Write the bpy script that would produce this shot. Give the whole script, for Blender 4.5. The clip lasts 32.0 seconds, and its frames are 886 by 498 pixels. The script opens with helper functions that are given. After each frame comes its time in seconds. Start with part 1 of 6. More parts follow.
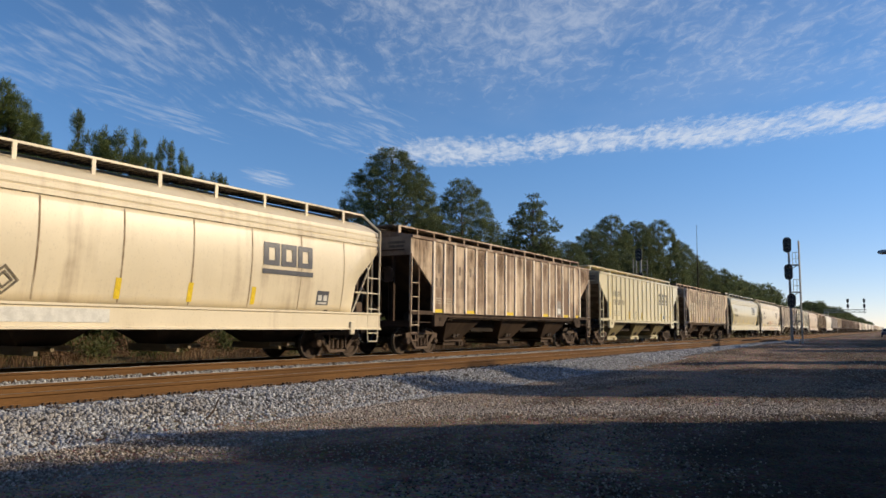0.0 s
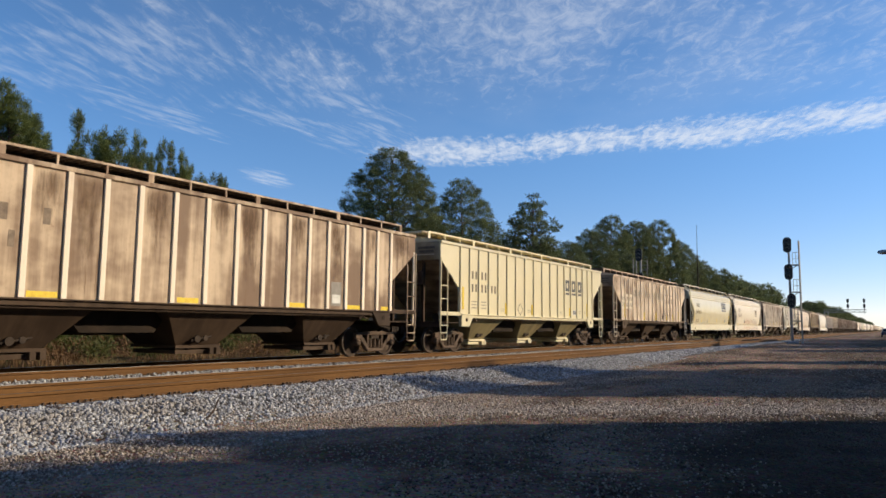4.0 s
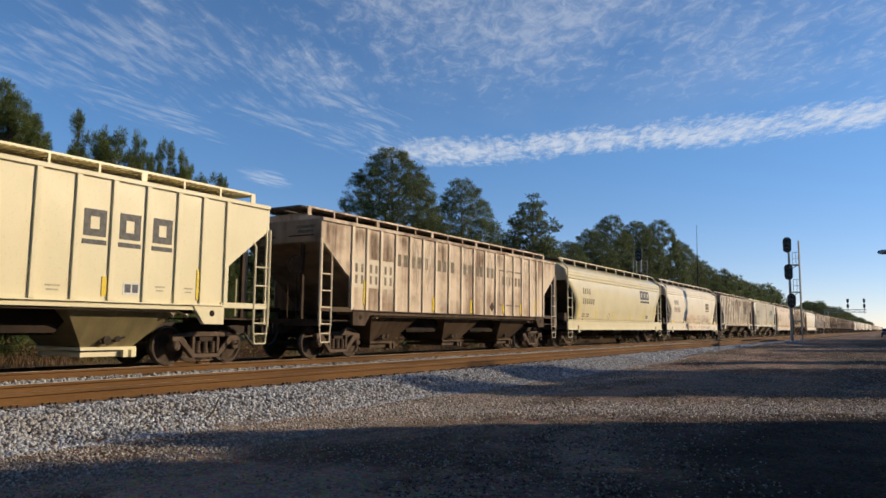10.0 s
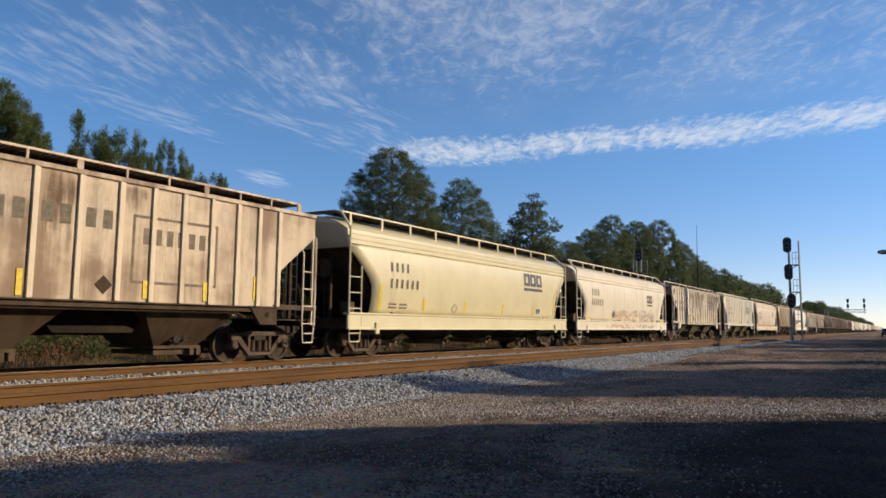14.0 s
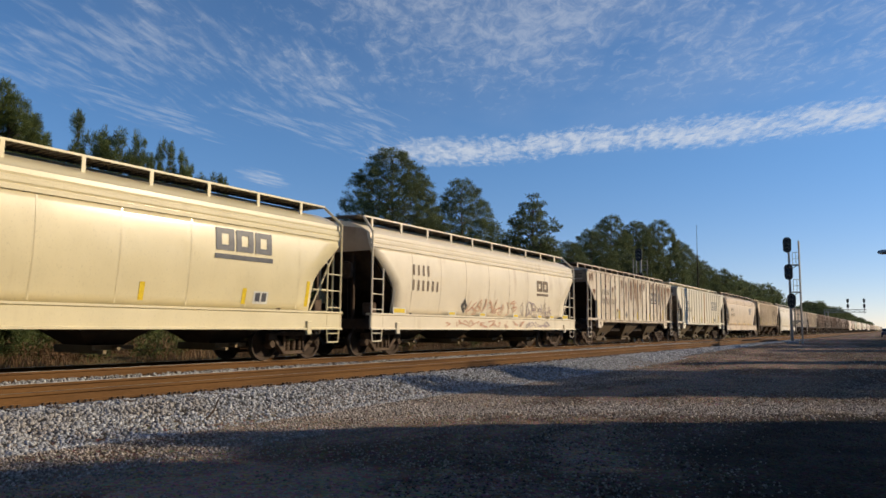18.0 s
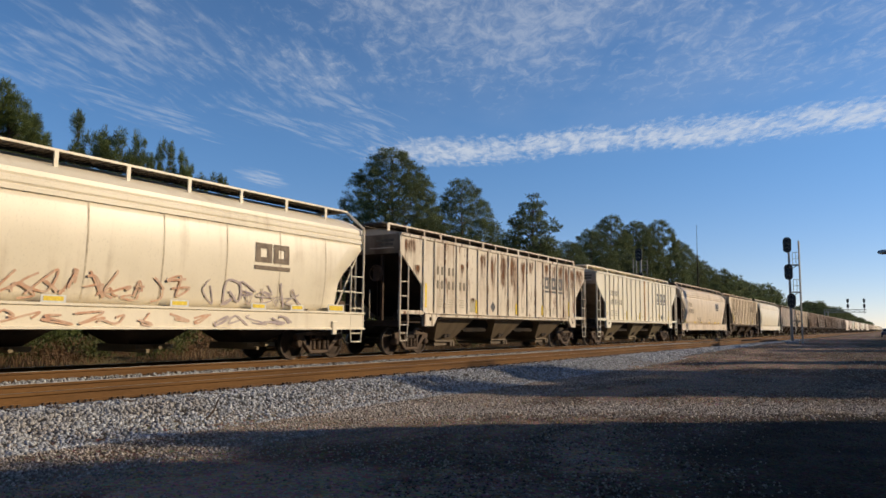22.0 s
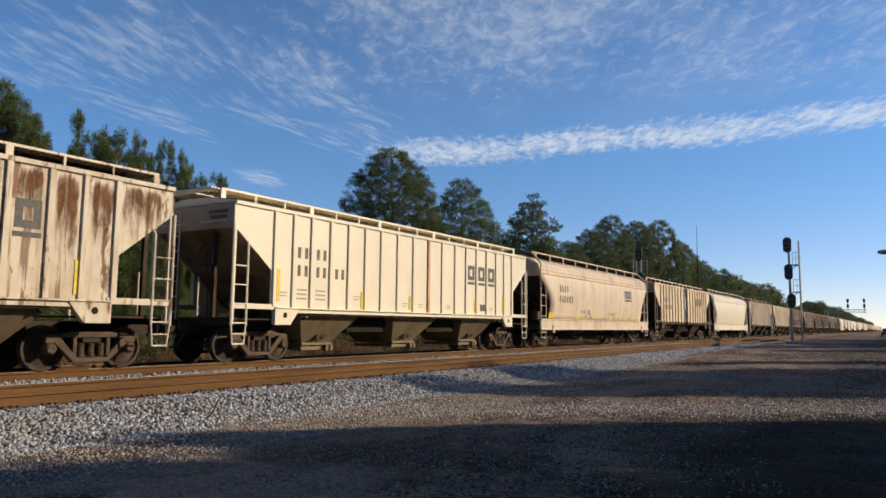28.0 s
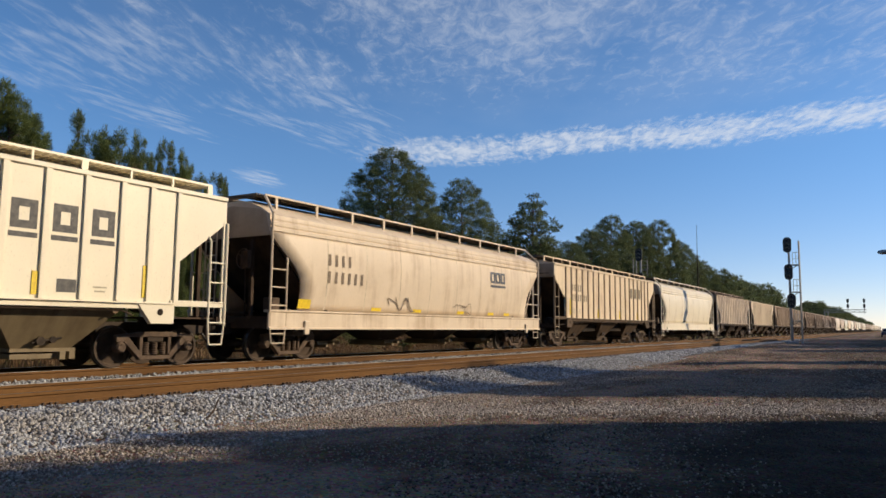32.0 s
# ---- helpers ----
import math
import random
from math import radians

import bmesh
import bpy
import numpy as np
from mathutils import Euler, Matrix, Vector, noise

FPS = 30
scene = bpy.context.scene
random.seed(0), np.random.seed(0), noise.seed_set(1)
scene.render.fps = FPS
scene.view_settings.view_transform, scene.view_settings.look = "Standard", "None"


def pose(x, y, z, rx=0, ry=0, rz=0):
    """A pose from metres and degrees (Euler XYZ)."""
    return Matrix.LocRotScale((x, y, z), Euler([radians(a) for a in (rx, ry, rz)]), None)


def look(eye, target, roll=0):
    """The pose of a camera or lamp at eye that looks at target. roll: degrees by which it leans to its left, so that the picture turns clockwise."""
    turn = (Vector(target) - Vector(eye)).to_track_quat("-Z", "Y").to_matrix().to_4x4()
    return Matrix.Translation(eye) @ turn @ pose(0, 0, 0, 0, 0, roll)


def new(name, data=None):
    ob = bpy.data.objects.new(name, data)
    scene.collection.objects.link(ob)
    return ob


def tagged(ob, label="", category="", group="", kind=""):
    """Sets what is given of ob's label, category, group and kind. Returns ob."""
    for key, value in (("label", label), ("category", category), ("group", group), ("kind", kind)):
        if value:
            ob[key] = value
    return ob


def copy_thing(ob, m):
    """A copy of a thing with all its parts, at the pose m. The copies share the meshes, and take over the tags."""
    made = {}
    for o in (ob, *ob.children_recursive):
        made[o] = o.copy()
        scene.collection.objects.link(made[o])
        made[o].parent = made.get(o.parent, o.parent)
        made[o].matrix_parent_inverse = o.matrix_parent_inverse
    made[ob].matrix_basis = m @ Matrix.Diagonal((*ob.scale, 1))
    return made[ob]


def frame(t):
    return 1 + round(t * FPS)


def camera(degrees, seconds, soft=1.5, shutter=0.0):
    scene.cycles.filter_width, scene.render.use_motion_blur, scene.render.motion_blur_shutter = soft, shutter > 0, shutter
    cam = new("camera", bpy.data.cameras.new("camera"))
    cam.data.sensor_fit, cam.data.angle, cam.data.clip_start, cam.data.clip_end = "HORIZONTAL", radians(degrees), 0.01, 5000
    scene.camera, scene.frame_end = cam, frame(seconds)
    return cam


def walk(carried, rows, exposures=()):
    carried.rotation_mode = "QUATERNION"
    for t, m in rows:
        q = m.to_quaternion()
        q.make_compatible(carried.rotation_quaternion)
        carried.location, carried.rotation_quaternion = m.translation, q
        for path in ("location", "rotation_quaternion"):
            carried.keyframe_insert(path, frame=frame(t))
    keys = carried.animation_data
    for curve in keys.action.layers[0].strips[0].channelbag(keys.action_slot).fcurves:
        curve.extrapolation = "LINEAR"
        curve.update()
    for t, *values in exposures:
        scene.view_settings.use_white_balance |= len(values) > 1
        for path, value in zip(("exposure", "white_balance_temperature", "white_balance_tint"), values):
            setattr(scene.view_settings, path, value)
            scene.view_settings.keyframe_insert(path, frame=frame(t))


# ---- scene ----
cam = camera(63.6, 32.0, 1.6)
EYE = (0.0, 0.0, 1.012)
AIM = look(EYE, (-53.322, 83.922, 11.654), 0.606)
walk(cam, [(0.0, AIM), (32.0, AIM)], [(0.0, 0.0), (1.0, 0.0), (2.0, 0.06), (3.0, 0.16), (7.0, 0.17), (8.0, 0.0), (10.0, -0.02), (12.0, 0.03), (14.0, 0.06), (17.0, -0.11), (23.0, -0.12), (25.0, 0.02), (32.0, 0.01)])

# ---- world and sun ----
SUN_AZ, SUN_EL = 51.5, 23.5
world = bpy.data.worlds.new("sky")
scene.world = world
world.use_nodes = True
wn = world.node_tree
sky = wn.nodes.new("ShaderNodeTexSky")
sky.sky_type = "NISHITA"
sky.sun_disc = False
sky.sun_elevation, sky.sun_rotation = radians(SUN_EL), radians(SUN_AZ)
sky.altitude, sky.air_density, sky.dust_density, sky.ozone_density = 100, 0.7, 0.0, 3.2
vivid = wn.nodes.new("ShaderNodeHueSaturation")
vivid.inputs["Saturation"].default_value = 1.08
tint = wn.nodes.new("ShaderNodeMix")
tint.data_type, tint.blend_type = "RGBA", "MULTIPLY"
tint.inputs[0].default_value = 1.0
tint.inputs[7].default_value = (0.945, 1.04, 1.055, 1)
wn.links.new(sky.outputs[0], vivid.inputs["Color"])
wn.links.new(vivid.outputs[0], tint.inputs[6])
# dry autumn haze all round the horizon
aim = wn.nodes.new("ShaderNodeTexCoord")
rise = wn.nodes.new("ShaderNodeSeparateXYZ")
haze_share = wn.nodes.new("ShaderNodeMapRange")
haze_share.interpolation_type = "SMOOTHSTEP"
haze_share.inputs["From Min"].default_value, haze_share.inputs["From Max"].default_value = 0.3, -0.02
haze = wn.nodes.new("ShaderNodeMix")
haze.data_type, haze.blend_type = "RGBA", "MULTIPLY"
haze.inputs[7].default_value = (1.04, 0.76, 0.75, 1)
wn.links.new(aim.outputs["Generated"], rise.inputs[0])
wn.links.new(rise.outputs["Z"], haze_share.inputs["Value"])
wn.links.new(haze_share.outputs[0], haze.inputs[0])
wn.links.new(tint.outputs[2], haze.inputs[6])
wn.links.new(haze.outputs[2], wn.nodes["Background"].inputs[0])
wn.nodes["Background"].inputs[1].default_value = 0.145

sun = new("sun", bpy.data.lights.new("sun", "SUN"))
sun.data.energy, sun.data.angle, sun.data.color = 5.0, radians(0.5), (1.0, 0.82, 0.58)
SUN_DIR = Vector((math.sin(radians(SUN_AZ)) * math.cos(radians(SUN_EL)), math.cos(radians(SUN_AZ)) * math.cos(radians(SUN_EL)), math.sin(radians(SUN_EL))))
sun.matrix_world = look(SUN_DIR * 60, (0, 0, 0))


# ---- materials ----
def nodes_of(name):
    m = bpy.data.materials.new(name)
    m.use_nodes = True
    return m, m.node_tree, m.node_tree.nodes["Principled BSDF"]


def noise_node(nt, scale, detail=4, rough=0.6, stretch=(1, 1, 1), shift=0.0, rand=False, coord="Object"):
    tc = nt.nodes.new("ShaderNodeTexCoord")
    mp = nt.nodes.new("ShaderNodeMapping")
    mp.inputs["Scale"].default_value = stretch
    mp.inputs["Location"].default_value = (shift, shift * 0.7, shift * 0.3)
    nt.links.new(tc.outputs[coord], mp.inputs[0])
    n = nt.nodes.new("ShaderNodeTexNoise")
    n.noise_dimensions = "4D" if rand else "3D"
    n.inputs["Scale"].default_value, n.inputs["Detail"].default_value, n.inputs["Roughness"].default_value = scale, detail, rough
    nt.links.new(mp.outputs[0], n.inputs["Vector"])
    if rand:
        oi = nt.nodes.new("ShaderNodeObjectInfo")
        mul = nt.nodes.new("ShaderNodeMath")
        mul.operation = "MULTIPLY"
        mul.inputs[1].default_value = 30
        nt.links.new(oi.outputs["Random"], mul.inputs[0])
        nt.links.new(mul.outputs[0], n.inputs["W"])
    return n.outputs["Fac"]


def remap(nt, sock, lo, hi, to=1.0):
    r = nt.nodes.new("ShaderNodeMapRange")
    r.interpolation_type = "SMOOTHSTEP"
    r.inputs["From Min"].default_value, r.inputs["From Max"].default_value, r.inputs["To Max"].default_value = lo, hi, to
    nt.links.new(sock, r.inputs["Value"])
    return r.outputs[0]


def blend(nt, fac, a, b, mode="MIX"):
    m = nt.nodes.new("ShaderNodeMix")
    m.data_type, m.blend_type = "RGBA", mode
    if isinstance(fac, float):
        m.inputs[0].default_value = fac
    else:
        nt.links.new(fac, m.inputs[0])
    for sock, val in ((m.inputs[6], a), (m.inputs[7], b)):
        if isinstance(val, tuple):
            sock.default_value = (*val, 1)
        else:
            nt.links.new(val, sock)
    return m.outputs[2]


def bump_into(nt, bsdf, sock, strength, dist=0.02):
    b = nt.nodes.new("ShaderNodeBump")
    b.inputs["Strength"].default_value, b.inputs["Distance"].default_value = strength, dist
    nt.links.new(sock, b.inputs["Height"])
    nt.links.new(b.outputs[0], bsdf.inputs["Normal"])


def mat(name, c1, c2, scale=3.0, rough=0.7, metal=0.0, bump=0.15, stretch=(1, 1, 1), fine=40.0, dist=0.02, rand=False, grain=0.5):
    """Two-scale mottled surface: c1 and c2 by a broad noise, darkened and roughened by a fine one."""
    m, nt, b = nodes_of(name)
    big = noise_node(nt, scale, 5, 0.6, stretch, 0, rand)
    small = noise_node(nt, fine, 3, 0.6, stretch)
    col = blend(nt, remap(nt, big, 0.32, 0.68), c1, c2)
    col = blend(nt, remap(nt, small, 0.35, 0.65, grain), col, blend(nt, 1.0, col, (0.6, 0.58, 0.55), "MULTIPLY"))
    nt.links.new(col, b.inputs["Base Color"])
    b.inputs["Roughness"].default_value, b.inputs["Metallic"].default_value = rough, metal
    b.inputs["Specular IOR Level"].default_value = 0.15 if rough >= 0.7 else 0.5
    bump_into(nt, b, small, bump, dist)
    return m


def car_paint(name, paint, dirt, dirt_lo, dirt_hi, rust=0.0, rough=0.45, seed=0.0, coat=0.0, dent=0.25, drip=0.0, fine=3.2):
    """Weathered freight-car paint: streaks run down the sides, dirt in broad clouds, rust in patches."""
    m, nt, b = nodes_of(name)
    streak = noise_node(nt, 1.0, 5, 0.6, (1.0, fine, 0.07 * fine), seed, True)
    cloud = noise_node(nt, 0.55, 4, 0.6, (1, 1, 1.4), seed + 9, True)
    speck = noise_node(nt, 26, 3, 0.7, (1, 1, 0.6), seed)
    both = nt.nodes.new("ShaderNodeMath")
    both.operation = "ADD"
    nt.links.new(streak, both.inputs[0]), nt.links.new(cloud, both.inputs[1])
    amount = remap(nt, both.outputs[0], dirt_lo, dirt_hi)
    fade = noise_node(nt, 0.8, 3, 0.5, (1, 1.2, 1), seed + 3)
    base = blend(nt, remap(nt, fade, 0.3, 0.7, 0.5), paint, tuple(min(1, c * 1.12 + 0.02) for c in paint))
    col = blend(nt, amount, base, dirt)
    col = blend(nt, remap(nt, speck, 0.55, 0.75, 0.25), col, tuple(c * 0.5 for c in dirt))
    if rust > 0:
        r1 = noise_node(nt, 1.0, 7, 0.66, (1, 3.4, 0.6), seed + 21, True)
        r2 = noise_node(nt, 9, 5, 0.7, (1, 1, 0.5), seed + 5)
        mix = nt.nodes.new("ShaderNodeMath")
        mix.operation = "MULTIPLY_ADD"
        mix.inputs[1].default_value = 0.35
        nt.links.new(r2, mix.inputs[0]), nt.links.new(r1, mix.inputs[2])
        col = blend(nt, remap(nt, mix.outputs[0], 0.88 - rust, 0.95 - rust, 0.92), col, blend(nt, r2, (0.11, 0.042, 0.018), (0.24, 0.105, 0.05)))
    if drip > 0:
        thin = noise_node(nt, 1.0, 4, 0.6, (1, 9.0, 0.5), seed + 31, True)
        grime = noise_node(nt, 5.0, 4, 0.7, (1, 1, 0.6), seed + 2)
        col = blend(nt, remap(nt, thin, 0.66 - drip, 0.76 - drip, 0.8), col, blend(nt, grime, (0.09, 0.05, 0.028), (0.22, 0.125, 0.065)))
    nt.links.new(col, b.inputs["Base Color"])
    b.inputs["Roughness"].default_value, b.inputs["Specular IOR Level"].default_value = rough, 0.5 if rough < 0.5 else 0.25 if rough < 0.7 else 0.12
    b.inputs["Coat Weight"].default_value, b.inputs["Coat Roughness"].default_value = coat, 0.14
    wave = noise_node(nt, 1.1, 2, 0.4, (1, 1, 0.7), seed)
    bump_into(nt, b, wave, dent, 0.05)
    return m


def plain(name, c, rough=0.6, metal=0.0):
    return mat(name, c, tuple(x * 0.8 for x in c), 6, rough, metal, 0.05, grain=0.25)


STEEL_DARK = mat("grimy_truck_steel", (0.034, 0.027, 0.023), (0.07, 0.052, 0.04), 4, 0.75, 0.1, 0.3, fine=60)
WHEEL_BROWN = mat("oily_brown_wheel_steel", (0.05, 0.036, 0.028), (0.105, 0.076, 0.057), 2.5, 0.7, 0.0, 0.2, fine=40)
STEEL_BROWN = mat("rusty_cast_steel", (0.078, 0.056, 0.042), (0.148, 0.104, 0.076), 3, 0.75, 0.0, 0.3, fine=50)
WHEEL_TREAD = mat("worn_wheel_steel", (0.3, 0.28, 0.26), (0.2, 0.18, 0.16), 8, 0.35, 0.9, 0.05)
RAIL_RUST = mat("rust_brown_rail", (0.185, 0.096, 0.036), (0.115, 0.06, 0.025), 1.2, 0.8, 0.0, 0.25, (1, 0.25, 3), 30)
# worn steel, made pale to paint the glint of the sky
RAIL_TOP = mat("worn_glint_rail_head", (0.62, 0.6, 0.57), (0.5, 0.48, 0.45), 2, 0.45, 0.35, 0.02, (1, 0.1, 1))
# dark brown that paints the train's reflection on the nearest rail
RAIL_REFLECT_DARK = mat("dark_reflection_rail_head", (0.07, 0.05, 0.038), (0.11, 0.075, 0.05), 2, 0.5, 0.3, 0.02, (1, 0.1, 1))
TIE = mat("weathered_tie_wood", (0.07, 0.052, 0.04), (0.12, 0.09, 0.07), 2, 0.9, 0.0, 0.4, (1, 6, 6), 20, rand=True)
BLACK = plain("black_signal_paint", (0.012, 0.012, 0.013), 0.5)
ALU = mat("galvanised_mast_metal", (0.36, 0.36, 0.35), (0.27, 0.27, 0.27), 5, 0.5, 0.6, 0.05)
GLASS_DARK = plain("dark_lens_glass", (0.02, 0.02, 0.02), 0.15)
INK = mat("faded_black_stencil", (0.05, 0.05, 0.055), (0.11, 0.105, 0.1), 9, 0.6, 0, 0.05)
INK_MID = mat("worn_dark_stencil", (0.15, 0.13, 0.1), (0.24, 0.205, 0.15), 9, 0.7, 0, 0.05)
INK_FADED = mat("chalky_faded_stencil", (0.19, 0.15, 0.12), (0.3, 0.24, 0.18), 6, 0.8, 0, 0.05)
INK_PALE = mat("pale_faded_stencil", (0.42, 0.38, 0.28), (0.52, 0.47, 0.36), 6, 0.8, 0, 0.05)
LOGO_BLUE = mat("dark_slate_logo_paint", (0.05, 0.055, 0.075), (0.085, 0.09, 0.11), 6, 0.5, 0, 0.05)
YELLOW = mat("yellow_reflector_film", (0.88, 0.66, 0.03), (0.74, 0.52, 0.025), 10, 0.45, 0, 0.03)
WHITE_FILM = plain("white_label_film", (0.72, 0.72, 0.68), 0.5)
PATCH_GREY = plain("grey_patch_paint", (0.33, 0.31, 0.28), 0.7)
GRATING = mat("dull_grey_grating_steel", (0.17, 0.15, 0.13), (0.11, 0.09, 0.075), 3, 0.7, 0.2, 0.1)
SEAM_BROWN = mat("grime_stained_weld", (0.22, 0.155, 0.09), (0.5, 0.42, 0.3), 1.6, 0.7, 0, 0.1, (1, 1, 1.2), 12)
SEAM_PALE = mat("pale_dusty_weld", (0.52, 0.43, 0.31), (0.7, 0.62, 0.48), 1.6, 0.7, 0, 0.1, (1, 1, 1.2), 12)
# near-black browns that paint the shade under and between the hoppers
BAY_SHADE = mat("shade_dark_hopper_bay", (0.05, 0.037, 0.028), (0.085, 0.06, 0.042), 1.4, 0.85, 0, 0.2)
HOOD_SHADE = mat("painted_black_shade", (0.022, 0.017, 0.014), (0.042, 0.03, 0.022), 1.4, 0.9, 0, 0.2)


def stain_film(name, dark, light, most, lo, hi, seed):
    """A stain that is solid at its top, breaks into vertical runs below and fades out at its sides."""
    m, nt, b = nodes_of(name)
    run = noise_node(nt, 1.0, 6, 0.65, (1, 7.0, 0.9), seed, True)
    blot = noise_node(nt, 5.0, 5, 0.7, (1, 1, 0.6), seed + 4, True)
    nt.links.new(blend(nt, remap(nt, blot, 0.35, 0.65), dark, light), b.inputs["Base Color"])
    b.inputs["Roughness"].default_value, b.inputs["Specular IOR Level"].default_value = 0.85, 0.1
    tc = nt.nodes.new("ShaderNodeTexCoord")
    sep = nt.nodes.new("ShaderNodeSeparateXYZ")
    nt.links.new(tc.outputs["Generated"], sep.inputs[0])

    def calc(op, p, q, r=None):
        n = nt.nodes.new("ShaderNodeMath")
        n.operation = op
        for sock, val in zip(n.inputs, (p, q, r)):
            if isinstance(val, (int, float)):
                sock.default_value = val
            elif val is not None:
                nt.links.new(val, sock)
        return n.outputs[0]

    side = calc("POWER", calc("ABSOLUTE", calc("MULTIPLY_ADD", sep.outputs["Y"], 2.0, -1.0), None), 4.0)
    top = calc("POWER", sep.outputs["Z"], 12.0)
    v = calc("ADD", calc("MULTIPLY", run, 0.7), calc("MULTIPLY", blot, 0.3))
    v = calc("MULTIPLY_ADD", sep.outputs["Z"], 0.3, v)
    v = calc("MULTIPLY_ADD", side, -0.3, v)
    v = calc("MULTIPLY_ADD", top, -0.25, v)
    clear = nt.nodes.new("ShaderNodeBsdfTransparent")
    mixed = nt.nodes.new("ShaderNodeMixShader")
    nt.links.new(remap(nt, v, lo, hi, most), mixed.inputs[0])
    nt.links.new(clear.outputs[0], mixed.inputs[1]), nt.links.new(b.outputs[0], mixed.inputs[2])
    nt.links.new(mixed.outputs[0], nt.nodes["Material Output"].inputs["Surface"])
    return m


RUST_FILM = stain_film("running_brown_rust", (0.095, 0.04, 0.02), (0.22, 0.105, 0.052), 0.88, 0.55, 0.76, 3.0)
GRIME_FILM = stain_film("running_soot_stain", (0.1, 0.06, 0.038), (0.2, 0.125, 0.08), 0.7, 0.52, 0.86, 8.0)
PALE_FILM = stain_film("chalky_pale_wash", (0.7, 0.6, 0.47), (0.8, 0.71, 0.58), 0.6, 0.55, 0.85, 12.0)
GRAFFITI_RED = mat("faded_red_spray_paint", (0.62, 0.34, 0.22), (0.72, 0.54, 0.4), 5, 0.7, 0, 0.03)
GRAFFITI_GREY = mat("faded_violet_grey_spray_paint", (0.43, 0.35, 0.37), (0.58, 0.5, 0.45), 5, 0.7, 0, 0.03)


# x, y and radius of the yard patch with shade painted in
SHADED_PAD = (5.0, 11.0, 8.2)


def ground_material():
    m, nt, b = nodes_of("grey_gravel_yard_ground")
    big = noise_node(nt, 0.12, 4, 0.6)
    mid = noise_node(nt, 1.4, 5, 0.65)
    peb = nt.nodes.new("ShaderNodeTexVoronoi")
    peb.inputs["Scale"].default_value = 26
    tc = nt.nodes.new("ShaderNodeTexCoord")
    nt.links.new(tc.outputs["Object"], peb.inputs["Vector"])
    col = blend(nt, remap(nt, big, 0.35, 0.65), (0.222, 0.155, 0.114), (0.325, 0.225, 0.166))
    col = blend(nt, remap(nt, mid, 0.5, 0.72, 0.8), col, (0.29, 0.208, 0.152))
    # dirt is the mask of the pad with painted shade
    dirt = nt.nodes.new("ShaderNodeMapRange")
    dirt.interpolation_type = "SMOOTHSTEP"
    dirt.inputs["From Min"].default_value, dirt.inputs["From Max"].default_value = 0.0, 1.0
    sep = nt.nodes.new("ShaderNodeSeparateXYZ")
    nt.links.new(tc.outputs["Object"], sep.inputs[0])
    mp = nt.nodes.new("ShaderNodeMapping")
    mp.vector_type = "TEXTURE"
    mp.inputs["Location"].default_value, mp.inputs["Scale"].default_value = (SHADED_PAD[0], SHADED_PAD[1], 0), (SHADED_PAD[2], SHADED_PAD[2], 1000)
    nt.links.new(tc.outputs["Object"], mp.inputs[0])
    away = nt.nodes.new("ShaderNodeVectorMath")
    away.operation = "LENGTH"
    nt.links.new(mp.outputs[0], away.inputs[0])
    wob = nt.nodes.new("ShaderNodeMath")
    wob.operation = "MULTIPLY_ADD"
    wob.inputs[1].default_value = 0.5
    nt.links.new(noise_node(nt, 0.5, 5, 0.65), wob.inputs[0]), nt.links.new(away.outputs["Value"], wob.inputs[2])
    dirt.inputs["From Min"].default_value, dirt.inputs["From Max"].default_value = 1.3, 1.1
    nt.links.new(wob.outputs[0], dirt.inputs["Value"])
    # a beaten brown wheel lane along the yard
    lane = nt.nodes.new("ShaderNodeMapRange")
    lane.interpolation_type = "SMOOTHSTEP"
    lane.inputs["From Min"].default_value, lane.inputs["From Max"].default_value = -1.6, 0.6
    shift = nt.nodes.new("ShaderNodeMath")
    shift.operation = "MULTIPLY_ADD"
    shift.inputs[1].default_value = 4.0
    nt.links.new(noise_node(nt, 0.35, 4, 0.6, (1, 0.4, 1), 3.0), shift.inputs[0]), nt.links.new(sep.outputs["X"], shift.inputs[2])
    nt.links.new(shift.outputs[0], lane.inputs["Value"])
    col = blend(nt, lane.outputs[0], col, blend(nt, remap(nt, mid, 0.35, 0.65), (0.085, 0.06, 0.043), (0.15, 0.108, 0.078)))
    # trodden dirt and oil in ragged patches
    worn = noise_node(nt, 0.42, 6, 0.68, (1.0, 0.55, 1), 11.0)
    col = blend(nt, remap(nt, worn, 0.45, 0.58, 0.9), col, blend(nt, remap(nt, mid, 0.35, 0.65), (0.058, 0.038, 0.027), (0.12, 0.08, 0.056)))
    # a pad of dark earth, painted darker still for the deep shade on it
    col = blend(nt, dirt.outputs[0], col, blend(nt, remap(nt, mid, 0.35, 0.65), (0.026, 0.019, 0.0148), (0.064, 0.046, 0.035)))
    col = blend(nt, 0.55, col, blend(nt, 1.0, col, peb.outputs["Color"], "SOFT_LIGHT"))
    # dry grass and leaf litter on the far side of the tracks
    field = nt.nodes.new("ShaderNodeMapRange")
    field.inputs["From Min"].default_value, field.inputs["From Max"].default_value = -20.0, -22.5
    nt.links.new(sep.outputs["X"], field.inputs["Value"])
    fine = noise_node(nt, 3.5, 5, 0.7)
    grass = blend(nt, remap(nt, fine, 0.35, 0.65), (0.2, 0.135, 0.07), (0.1, 0.105, 0.035))
    col = blend(nt, field.outputs[0], col, grass)
    # fines and dirt between the ballast stones
    bed = nt.nodes.new("ShaderNodeMapRange")
    bed.inputs["From Min"].default_value, bed.inputs["From Max"].default_value = -8.4, -8.9
    nt.links.new(sep.outputs["X"], bed.inputs["Value"])
    beds = nt.nodes.new("ShaderNodeMath")
